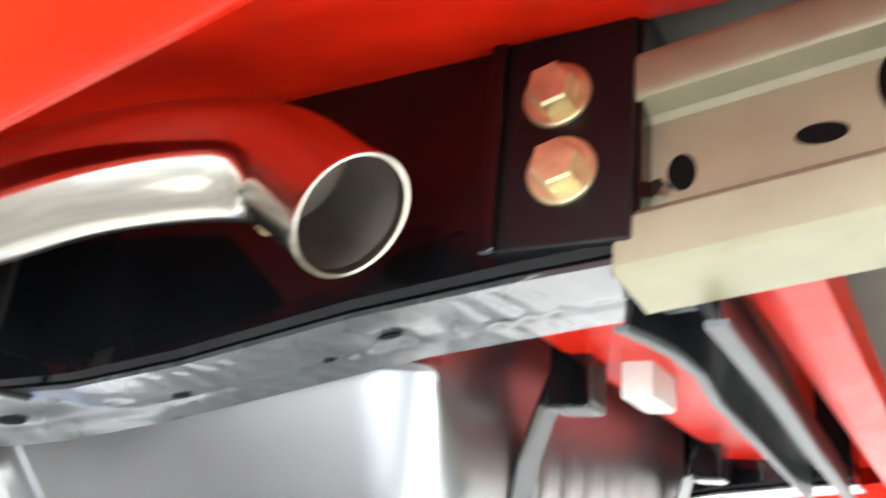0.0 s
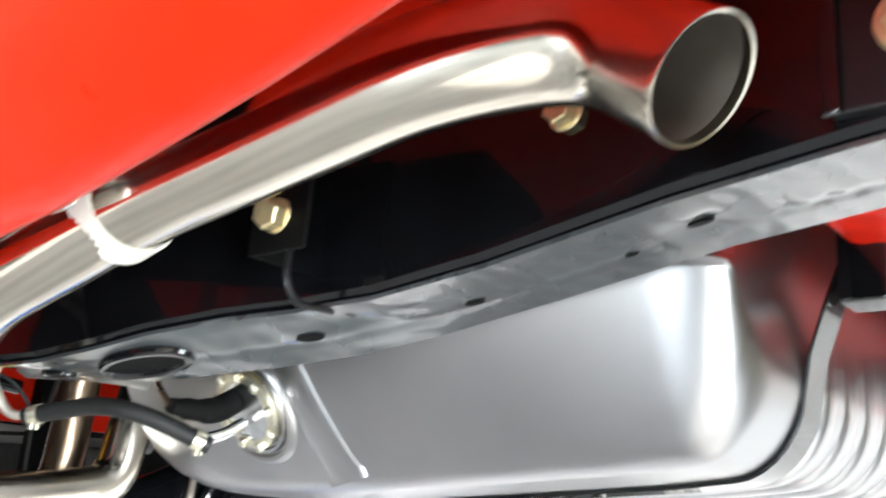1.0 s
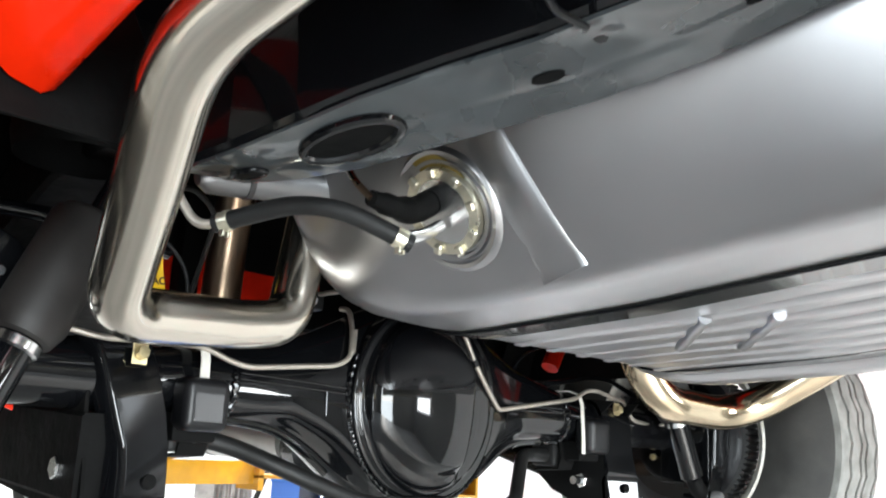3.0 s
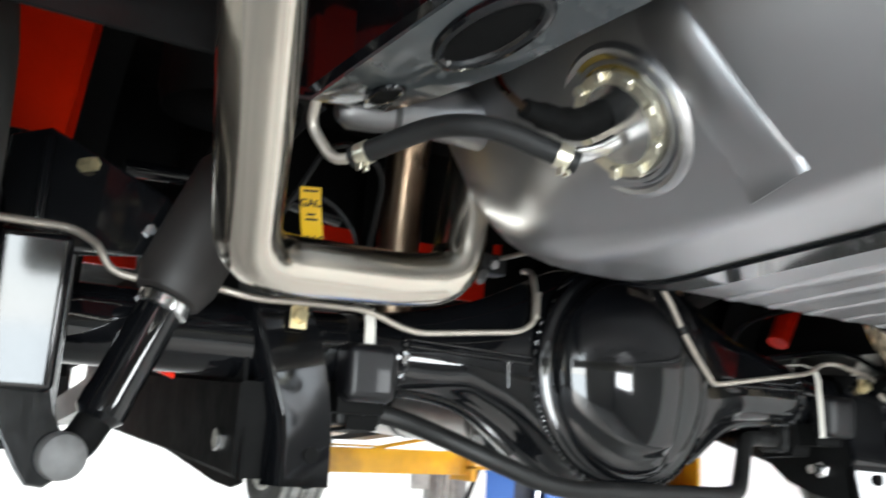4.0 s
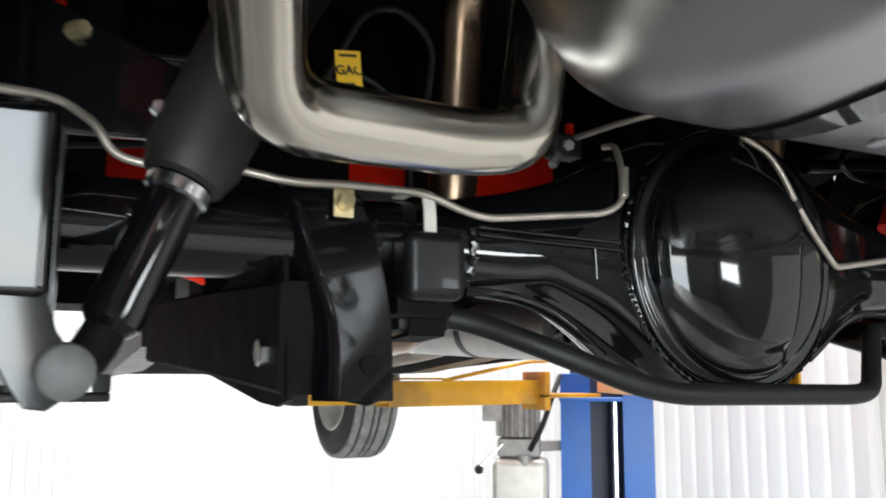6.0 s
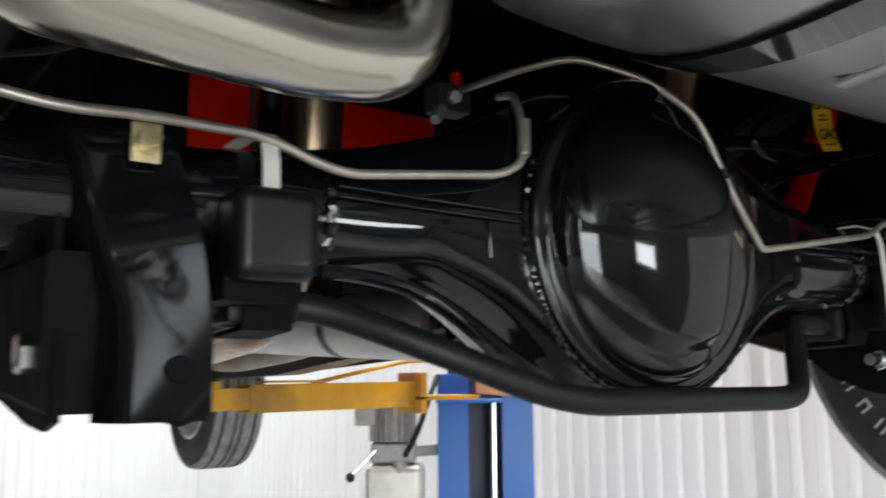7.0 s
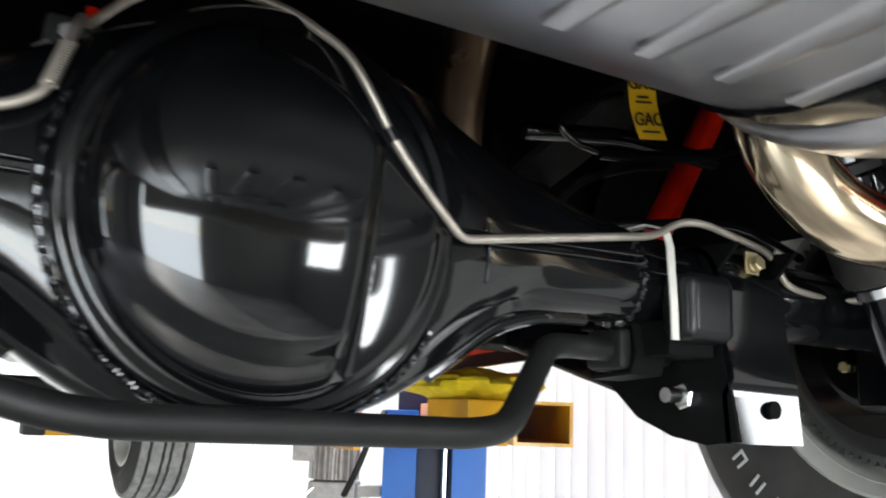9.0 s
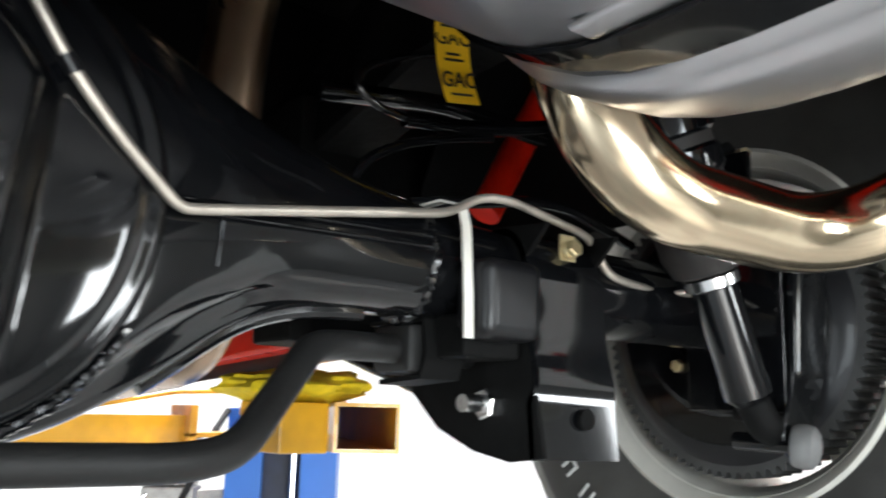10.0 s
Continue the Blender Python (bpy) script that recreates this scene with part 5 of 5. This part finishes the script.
# ---- exhaust tailpipes ----
def tailpipe(s):
    e = thing("exhaust_tailpipe", "polished stainless tailpipe bent over the axle with turned-out tip", "exhaust pipe", (s * 0.6, -0.5, 1.9), "tailpipes")
    f = -s
    P = [(-0.5908, -1.0054, 2.0195), (-0.588, -0.942, 2.0655), (-0.638, -0.872, 2.046), (-0.667, -0.635, 1.997), (-0.700, -0.461, 1.9285), (-0.6175, -0.206, 1.7695), (-0.430, -0.132, 1.788), (-0.366, -0.121, 1.800),
         (-0.335, -0.113, 1.985)]
    path = rounded_path([(f * x, y, z) for x, y, z in P], 0.05, 8)
    if s > 0:
        P[5], P[6], P[7] = (-0.630, -0.180, 1.750), (-0.42, -0.150, 1.763), (-0.372, -0.13, 1.818)
        path = rounded_path([(f * x, y, z) for x, y, z in P], 0.10, 12)
    # the tip is swaged wider, the bends over the axle are drawn thinner
    rad = [float(np.interp(q.y, [-1.0, -0.93, -0.85, -0.62, -0.46, -0.30, -0.1], [0.0350, 0.0345, 0.0332, 0.0322, 0.0292, 0.0278, 0.0275])) if s < 0 else 0.0318 for q in path]
    bead = rad[0]
    part("pipe", sweep(path, rad, 32, caps=False), STEEL if s < 0 else STEEL_GOLD, e)
    d = (path[0] - path[1]).normalized()
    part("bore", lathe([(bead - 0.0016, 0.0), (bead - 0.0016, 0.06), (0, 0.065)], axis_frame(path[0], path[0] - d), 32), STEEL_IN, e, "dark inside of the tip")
    m = axis_frame(path[0] - d * 0.002, path[0] + d)
    part("tip_lip", lathe([(bead - 0.0018, -0.004), (bead - 0.0018, 0.002), (bead, 0.0025), (bead + 0.0005, 0.001), (bead + 0.0004, -0.004)], m, 40, closed=True), STEEL, e)
    part("over_axle_pipe", tube([(f * -0.335, -0.113, 1.985), (f * -0.335, -0.06, 2.10), (f * -0.28, 0.16, 2.11), (f * -0.265, 0.215, 1.98), (f * -0.264, 0.225, 1.80), (f * -0.285, 0.28, 1.665), (f * -0.275, 0.6, 1.64), (f * -0.25, 0.76, 1.66)], 0.0308, 0.08, 24), HEAT, e, "brown heat-tinted front section")
    return e


tailpipe(-1)
tailpipe(1)
ec = thing("exhaust_clamp", "bright band clamp and bolt holding the tailpipe", "clamp", (-0.69, -0.59, 1.98))
cc, cd = Vector((-0.6685, -0.613, 1.9915)), Vector((-0.01, 0.15, -0.046)).normalized()
mm = axis_frame(cc, cc + cd)
side_way = (Vector((-1, 0, 0.25)) - cd * Vector((-1, 0, 0.25)).dot(cd)).normalized()
up_way = cd.cross(side_way)
# a flat saddle strap that hugs the pipe from below, its ends standing off
arcs = []
for k in range(33):
    a = radians(-20 + 250 * k / 32)
    rr = 0.0345 + 0.010 * smooth((k - 24) / 8)
    arcs.append([cc + (side_way * math.cos(a) * (rr + h) - up_way * math.sin(a) * (rr + h)) + cd * w for h, w in ((0, -0.011), (0.0022, -0.011), (0.0022, 0.011), (0, 0.011))])
bm = bmesh.new()
rings(bm, arcs)
part("band", bm, STRAPW, ec, "pale band round the pipe")
part("lug", boxes(((-0.742, -0.646, 1.972), (-0.716, -0.616, 1.996), 0.004)), CHROME, ec)
part("saddle", boxes(((-0.724, -0.65, 1.996), (-0.694, -0.60, 2.014), 0.005)), CHROME, ec)
hexbolt((-0.737, -0.633, 1.980), (-1, 0.1, -0.45), 0.015, 0.016, 0, 0, ec, CHROME, "clamp_bolt")
part("hanger", tube([(-0.70, -0.60, 2.0), (-0.66, -0.58, 2.06), (-0.64, -0.57, 2.15)], 0.006, 0.03, 10), SATIN, ec)
hb = thing("pipe_hanger", "black hanger bracket with a brass bolt on the rail", "hanger", (-0.53, -0.66, 1.98))
part("arm", boxes(((-0.553, -0.612, 1.988), (-0.498, -0.606, 2.09), 0.002), ((-0.557, -0.674, 1.988), (-0.552, -0.606, 2.09), 0.002)), UNDER, hb)
part("wire", tube([(-0.553, -0.655, 1.992), (-0.555, -0.657, 1.965), (-0.545, -0.66, 1.948), (-0.508, -0.66, 1.95)], 0.003, 0.02, 8), SATIN, hb)
hexbolt((-0.557, -0.640, 2.017), (-1, -0.2, -0.15), 0.022, 0.014, 0.014, 0, hb, ZINC, "bolt")
tb = thing("rail_bolt", "yellow zinc bolt in the side of the frame rail", "bolt", (-0.51, -0.85, 2.03))
hexbolt((-0.500, -0.866, 2.072), (-1, 0, 0), 0.02, 0.012, 0.013, 0.0, tb, ZINC, "head")

# ---- front exhaust and drive shaft ----
ds = thing("drive_shaft", "plain grey steel drive shaft", "drive shaft", (0, 1.0, 1.74))
part("tube", tube([(-0.04, 0.30, 1.665), (-0.04, 1.6, 1.720)], 0.046, segments=28), ALU, ds)
part("yoke", lathe([(0, 0), (0.046, 0), (0.05, 0.02), (0.055, 0.05), (0.045, 0.06), (0.035, 0.10), (0.03, 0.16), (0, 0.16)], axis_frame((-0.03, 0.30, 1.655), (-0.03, 0.1, 1.655)), 24), BLACK, ds)
part("pinion_nose", lathe([(0.10, 0), (0.09, 0.06), (0.06, 0.12), (0.05, 0.18), (0, 0.18)], axis_frame((-0.02, 0.08, 1.70), (-0.01, 0.5, 1.62)), 32), BLACK, axle)
for s in (-1, 1):
    mf = thing("muffler", "oval aluminised muffler under the floor", "muffler", (s * 0.27, 1.0, 1.72), "mufflers")
    bm = bmesh.new()
    lo = []
    for y, k in ((0.72, 0.55), (0.735, 0.9), (0.76, 1.0), (1.22, 1.0), (1.245, 0.9), (1.26, 0.55)):
        lo.append([(s * 0.30 + 0.105 * k * math.cos(a), y, 1.70 + 0.05 * k * math.sin(a)) for a in (2 * math.pi * i / 32 for i in range(32))])
    rings(bm, lo)
    part("can", bm, ALU, mf)
    part("inlet", tube([(s * 0.25, 0.70, 1.655), (s * 0.29, 0.75, 1.69)], 0.031, segments=20), TAN, mf)
    part("shaft_band", tube([(-0.04, 0.56, 1.676), (-0.04, 0.58, 1.677)], 0.0472, segments=28), SATIN, ds) if s > 0 else None
    part("head_pipe", tube([(s * 0.30, 1.25, 1.70), (s * 0.28, 1.45, 1.67), (s * 0.22, 1.75, 1.64), (s * 0.2, 2.5, 1.72)], 0.028, 0.1, 20), TAN, mf, "tan stained exhaust pipe")


# ---- car body ----


def sheet(rows, thick, bm=None):
    """A curved panel from rows of points, given thickness along its normals."""
    own = bmesh.new()
    grid = [[own.verts.new(v) for v in row] for row in rows]
    for a, b in zip(grid, grid[1:]):
        for k in range(len(a) - 1):
            own.faces.new((a[k], a[k + 1], b[k + 1], b[k]))
    bmesh.ops.recalc_face_normals(own, faces=own.faces)
    bmesh.ops.solidify(own, geom=own.faces[:], thickness=thick)
    return own


def quarter(s):
    rows = []
    for i in range(25):
        y = -1.75 + 1.41 * i / 24
        ze = float(np.interp(y, [-1.75, -1.3, -1.02, -0.85, -0.7, -0.5, -0.36, -0.2], [2.16, 2.07, 2.011, 1.977, 1.954, 1.936, 1.909, 1.88]))
        prof = [(0.735, ze + 0.03), (0.742, ze + 0.006), (0.752, ze), (0.775, ze + 0.006), (0.81, ze + 0.03), (0.85, ze + 0.075), (0.885, ze + 0.13), (0.905, ze + 0.19), (0.93, ze + 0.22), (0.955, ze + 0.27), (0.965, ze + 0.4), (0.95, ze + 0.65)]
        rows.append([(s * x, y, z) for x, z in prof])
    part("quarter_panel", sheet(rows, 0.003), RED, body, "gloss red quarter panel with its lower lip", angle=60)
    # wheel arch rim
    rows = []
    for k in range(21):
        a = radians(18 + 144 * k / 20)
        rows.append([(s * x, RY + (RR + 0.035 + dr) * math.cos(a), RZ + 0.05 + (RR + 0.02 + dr) * math.sin(a)) for x, dr in ((0.93, 0.0), (0.955, 0.005), (0.962, 0.04), (0.962, 0.12))])
    part("wheel_arch", sheet(rows, 0.003), RED, body, angle=60)
    # inner wheel house
    rows = []
    for k in range(21):
        a = radians(-14 + 180 * k / 20)
        rows.append([(s * x, RY + (RR + 0.06) * math.cos(a), RZ + 0.07 + (RR + 0.05) * math.sin(a)) for x in (0.66, 0.75, 0.85, 0.93)])
    part("wheel_house", sheet(rows, 0.003), UNDER, body, "black undercoated wheel house", angle=60)
    # drop-off floor between quarter and rail
    ys = (-1.5, -1.1, -0.72, -0.5, -0.3)
    rows = [[(s * x, y, z) for x, z in ((0.738, 2.03 + max(0, (-y - 0.5)) * 0.10), (0.70, 2.13 + max(0, (-y - 0.5)) * 0.08), (0.672, 2.15))] for y in ys]
    part("drop_off_side", sheet(rows[2:], 0.003), UNDER, body, "black undercoated side of the drop-off", angle=50)
    tail = [[(s * x, y, z + max(0, (-y - 0.5)) * g) for x, z, g in ((0.738, 2.03, 0.10), (0.722, 2.052, 0.085), (0.69, 2.078, 0.065), (0.64, 2.100, 0.045), (0.58, 2.128, 0.02), (0.53, 2.152, 0.008), (0.50, 2.168, 0.0))] for y in (-1.5, -1.1, -0.9, -0.72)]
    part("drop_off_tail", sheet(tail, 0.003), RED_IN, body, "red sloping side of the trunk drop-off", angle=50)
    rows = [[(s * x, y, z) for x, z in ((0.671, 2.147), (0.62, 2.172), (0.56, 2.176), (0.50, 2.178))] for y in ys[2:]]
    part("drop_off", sheet(rows, 0.003), RED_IN, body, "red painted trunk drop-off", angle=50)


quarter(-1)
quarter(1)
part("trunk_floor", boxes(((-0.52, -1.09, 2.185), (0.52, -0.12, 2.2))), RED_IN, body, "red trunk floor above the tank")
part("tail_pan", boxes(((-0.496, -1.5, 2.185), (0.9, -1.092, 2.2))), PRIMER, body, "dull grey-brown pan behind the crossmember")
part("over_axle_floor", boxes(((-0.75, -0.12, 2.16), (0.75, 0.5, 2.18))), UNDER, body, "black floor over the axle")
part("front_floor", boxes(((-0.80, 0.5, 1.885), (-0.1, 3.6, 1.9)), ((0.04, 0.5, 1.885), (0.80, 3.6, 1.9)), ((-0.1, 0.5, 1.98), (0.04, 3.6, 1.995)), ((-0.1, 0.5, 1.885), (-0.09, 3.6, 1.98)), ((0.03, 0.5, 1.885), (0.04, 3.6, 1.98))), UNDER, body, "black front floor with tunnel")
for x0, x1, z0, z1, mat in ((-0.31, 0.06, 1.89, 1.985, RED_IN), (-0.66, -0.50, 1.93, 1.985, RED_IN), (-0.75, 0.75, 1.985, 2.17, UNDER), (0.06, 0.75, 1.89, 1.985, UNDER), (-0.75, -0.66, 1.89, 1.985, UNDER), (-0.50, -0.31, 1.89, 1.985, UNDER), (-0.58, -0.50, 1.89, 1.93, UNDER), (-0.66, -0.58, 1.862, 1.93, RED_IN)):
    part("heel_board", boxes(((x0, 0.49, z0), (x1, 0.5, z1))), mat, body, "red painted heel board" if mat is RED_IN else "black undercoated heel board")
rows = [[(x, y, z) for y, z in ((-1.150, 2.070), (-1.1515, 2.038), (-1.157, 2.031), (-1.172, 2.0285), (-1.188, 2.0295), (-1.199, 2.036), (-1.203, 2.06))] for x in (-0.445, -0.2, 0.1, 0.4, 0.6, 0.8)]
part("valance", sheet(rows, 0.003), RED_IN, body, "gloss red rear valance")
part("tail_panel", boxes(((-0.85, -1.6, 2.25), (0.85, -1.45, 2.6), 0.01)), RED, body)
part("trunk_well", boxes(((-0.40, -1.082, 2.048), (0.80, -0.948, 2.185), 0.02, 3)), RED_IN, body, "red pressed trunk well")
part("label_block", boxes(((-0.175, -1.03, 2.015), (-0.10, -1.0, 2.068), 0.004)), STRAPW, body, "small pale block")
for s in (-1, 1):
    # sill, its weld flange and the subframe rail all fall towards the front
    bm = bmesh.new()
    rings(bm, [[(s * 0.80 + dx, y, z + dz) for dx, dz in ((-0.05, 0.0), (-0.06, 0.015), (-0.06, 0.22), (0.06, 0.22), (0.065, 0.04), (0.03, 0.0))] for y, z in ((0.55, 1.745), (1.65, 1.69), (2.5, 1.648))])
    part("sill", bm, RED, body, "gloss red sill")
    bm = bmesh.new()
    rings(bm, [[(s * 0.80 + dx, y, z + dz) for dx, dz in ((-0.006, 0.0), (-0.006, 0.05), (0.006, 0.05), (0.006, 0.0))] for y, z in ((0.55, 1.718), (1.65, 1.662), (2.5, 1.62))])
    part("pinch_weld", bm, SATIN, body, "black pinch weld flange")
    bm = bmesh.new()
    rings(bm, [[(s * 0.46 + dx, y, z + dz) for dx, dz in ((-0.04, 0.0), (-0.04, 0.075), (0.04, 0.075), (0.04, 0.0))] for y, z in ((1.3, 1.66), (1.9, 1.609), (3.3, 1.58))])
    part("sub_rail", bm, SATIN, body, "black front subframe rail")
    for y0, z0 in ((1.3, 1.70), (2.2, 1.66)):
        part("outrigger", boxes(((s * 0.46 - 0.03, y0, z0), (s * 0.46 + 0.03, y0 + 0.2, 1.89), 0.01)), SATIN, body)
    part("seat_pan_rib", boxes(((s * 0.2 - 0.02, 0.45, 1.80), (s * 0.2 + 0.02, 0.488, 2.1), 0.004)), UNDER, body)
    part("spring_tower", lathe([(0.075, 0), (0.08, 0.02), (0.08, 0.16), (0, 0.17)], pose(s * 0.585, 0.01, 1.97), 28), UNDER, body)
    if s > 0:
        part("red_brace", tube([(s * 0.655, 0.30, 1.862), (s * 0.709, 0.30, 1.956), (s * 0.80, 0.29, 2.12)], 0.021, 0.05, 14), RED_IN, body)
    part("shock_cross_link", tube([(s * 0.36, 0.22, 1.93), (s * 0.5, 0.2, 1.945), (s * 0.66, 0.2, 1.94)], 0.011, 0.03, 12), BLACK, body)
    part("wheel_house_side", boxes(((s * 0.772 - 0.002, 0.12, 1.845), (s * 0.772 + 0.002, 0.5, 2.18))), UNDER, body)
part("front_crossmember", boxes(((-0.44, 2.5, 1.60), (0.44, 2.62, 1.67), 0.012)), SATIN, body, "black front crossmember")
part("upper_body", boxes(((-0.93, -1.45, 2.45), (0.93, 3.9, 2.62), 0.05, 3)), RED, body, "gloss red upper body")

# red inner fender seen past the left tyre, black upper bracket on the axle end
part("inner_fender", sheet([[(-0.83, 0.07, z), (-0.775, 0.075, z), (-0.745 + 0.10 * (z - 1.93), 0.085, z), (-0.735 + 0.10 * (z - 1.93), 0.11, z)] for z in (1.925, 2.0, 2.1, 2.2, 2.3)], 0.003), RED, body, "red inner fender panel")
for s in (-1, 1):
    ub = thing("upper_shock_bracket", "gloss black folded bracket with a brass nut", "bracket", (s * 0.74, 0.0, 1.85), "upper brackets")
    outl = [(-0.09, 1.80), (-0.04, 1.795), (0.09, 1.80), (0.10, 1.83), (0.07, 1.865), (0.02, 1.885), (-0.05, 1.915), (-0.085, 1.90)]
    outl = [(x * -s, z) for x, z in outl]
    part("plate", plate([(x, z) for x, z in outl], 0.01, face_frame((s * 0.71, 0.02, 0), (1, 0, 0), (0, 0, 1)), 0.003), BLACK, ub)
    part("fold", boxes(((s * 0.762 - 0.005, -0.012, 1.80), (s * 0.762 + 0.005, 0.02, 1.90), 0.003)), BLACK, ub)
    hexbolt((-0.727, 0.012, 1.882) if s < 0 else (0.778, 0.012, 1.900), (-0.6 * s, -1, 0), 0.014, 0.018, 0.0, 0.0, ub, ZINC, "nut", "brass coloured nut")
    hexbolt((s * 0.655, 0.012, 1.826), (0, -1, 0), 0.012, 0.008, 0, 0, ub, CHROME, "bolt")


# ---- tags and cables ----
def tag(corner, across, down, group="tags"):
    """A folded yellow card with dark print bars."""
    c, u, v = Vector(corner), Vector(across), Vector(down)
    n = u.cross(v).normalized()
    t = thing("paper_tag", "bright yellow printed card tag on the brake cable", "tag", c, group)
    bm = bmesh.new()
    rows = []
    for k in range(7):
        f = k / 6
        bend = n * 0.006 * math.sin(f * math.pi)
        rows.append([c + v * f + bend, c + v * f + u * 0.5 + bend * 1.2, c + v * f + u + bend])
    part("card", sheet(rows, 0.0008), YTAG, t)
    L, W = v.length, u.length
    m = face_frame(c, u, v)
    for y0, y1, x0, x1 in ((0.04, 0.07, 0.15, 0.85), (0.36, 0.39, 0.3, 0.7), (0.43, 0.46, 0.22, 0.8), (0.87, 0.90, 0.2, 0.85)):
        off = 0.0062 * math.sin(math.pi * (y0 + y1) / 2)
        bm = bmesh.new()
        box(bm, (x0 * W, y0 * L, off - 0.0013), (x1 * W, y1 * L, off + 0.0021), 0, 1, m)
        part("print_bar", bm, INK, t)
    for f in (0.27, 0.79):
        words = bpy.data.curves.new("lettering", "FONT")
        words.body, words.size, words.align_x, words.extrude = "GAC", 0.50 * W, "CENTER", 0.0002
        words.offset = 0.0003
        words.materials.append(INK)
        ob = new("lettering", words)
        ob.parent = t
        ob.matrix_parent_inverse = Matrix.Translation(-c)
        face = Matrix((u.normalized(), -v.normalized(), u.cross(-v).normalized())).transposed().to_4x4()
        toward = face.to_3x3() @ Vector((0, 0, 1))
        ob.matrix_basis = Matrix.Translation(c + u * 0.5 + v * f + n * 0.0062 * math.sin(f * math.pi) + toward * 0.0022) @ face
        ob["label"] = "bold black letters"
    return t


tag((-0.498, 0.01, 1.905), (0.0255, 0.0, 0.003), (0.014, 0.0, -0.082))
tag((0.406, 0.09, 1.976), (0.041, 0.0, 0.007), (0.017, 0.0, -0.078))
for s in (-1, 1):
    pc = thing("brake_cable", "thin dark park brake cable in a loose loop", "cable", (s * 0.5, 0.1, 1.9), "brake cables")
    if s < 0:
        part("cable", tube([(s * 0.30, 0.25, 1.88), (s * 0.34, 0.12, 1.98), (s * 0.40, 0.09, 2.0), (s * 0.44, 0.09, 1.985), (s * 0.46, 0.1, 1.94), (s * 0.5, 0.12, 1.86), (s * 0.62, 0.10, 1.82), (s * 0.77, 0.09, 1.80)], 0.004, 0.06, 10), RUBBER, pc)
        part("loop", tube([(s * 0.36, 0.14, 1.80), (s * 0.36, 0.15, 1.90), (s * 0.42, 0.16, 1.95), (s * 0.5, 0.16, 1.90), (s * 0.56, 0.15, 1.80)], 0.003, 0.06, 8), RUBBER, pc)
    else:
        part("loop", tube([(0.47, 0.17, 1.985), (0.428, 0.165, 1.969), (0.376, 0.16, 1.943), (0.366, 0.16, 1.922), (0.388, 0.16, 1.905), (0.437, 0.16, 1.900)], 0.0042, 0.03, 12), BLACK, pc, "gloss black cable loop")
        part("sheath", tube([(0.425, 0.16, 1.900), (0.508, 0.158, 1.908), (0.584, 0.156, 1.924), (0.66, 0.15, 1.945)], 0.0085, 0.04, 14), BLACK, pc, "thick gloss black sheath")
        part("lower_loop", tube([(0.360, 0.16, 1.80), (0.367, 0.16, 1.83), (0.385, 0.16, 1.852), (0.418, 0.16, 1.871), (0.477, 0.16, 1.891), (0.54, 0.158, 1.905)], 0.0052, 0.03, 12), BLACK, pc, "gloss black cable loop")
        part("axle_cable", tube([(0.39, 0.10, 1.797), (0.471, 0.10, 1.811), (0.542, 0.10, 1.825), (0.60, 0.10, 1.826), (0.70, 0.10, 1.80)], 0.0058, 0.04, 12), BLACK, pc, "gloss black cable over the tube")

# front left hub, bare of its wheel
fb = thing("front_hub", "black front hub and brake under a red fender", "hub", (-0.8, 2.7, 1.55))
part("disc", lathe([(0, -0.01), (0.10, -0.01), (0.10, 0.012), (0.06, 0.014), (0.055, 0.05), (0, 0.05)], pose(-0.80, 2.72, 1.60, 0, -90, 0), 36), SATIN, fb)
part("caliper", boxes(((-0.85, 2.60, 1.56), (-0.77, 2.68, 1.68), 0.012)), CASTALU, fb)
part("control_arm", boxes(((-0.80, 2.66, 1.50), (-0.43, 2.74, 1.535), 0.01), ((-0.49, 2.67, 1.53), (-0.43, 2.73, 1.68), 0.008)), SATIN, fb)
part("spindle", boxes(((-0.80, 2.69, 1.51), (-0.74, 2.75, 1.75), 0.012)), SATIN, fb)
part("fender_edge", boxes(((-0.92, 2.3, 1.69), (-0.84, 2.42, 1.9), 0.01)), RED, body, "red front fender edge")
part("splash_shield", boxes(((-0.86, 2.45, 1.62), (-0.7, 2.47, 1.9), 0.004)), UNDER, body)
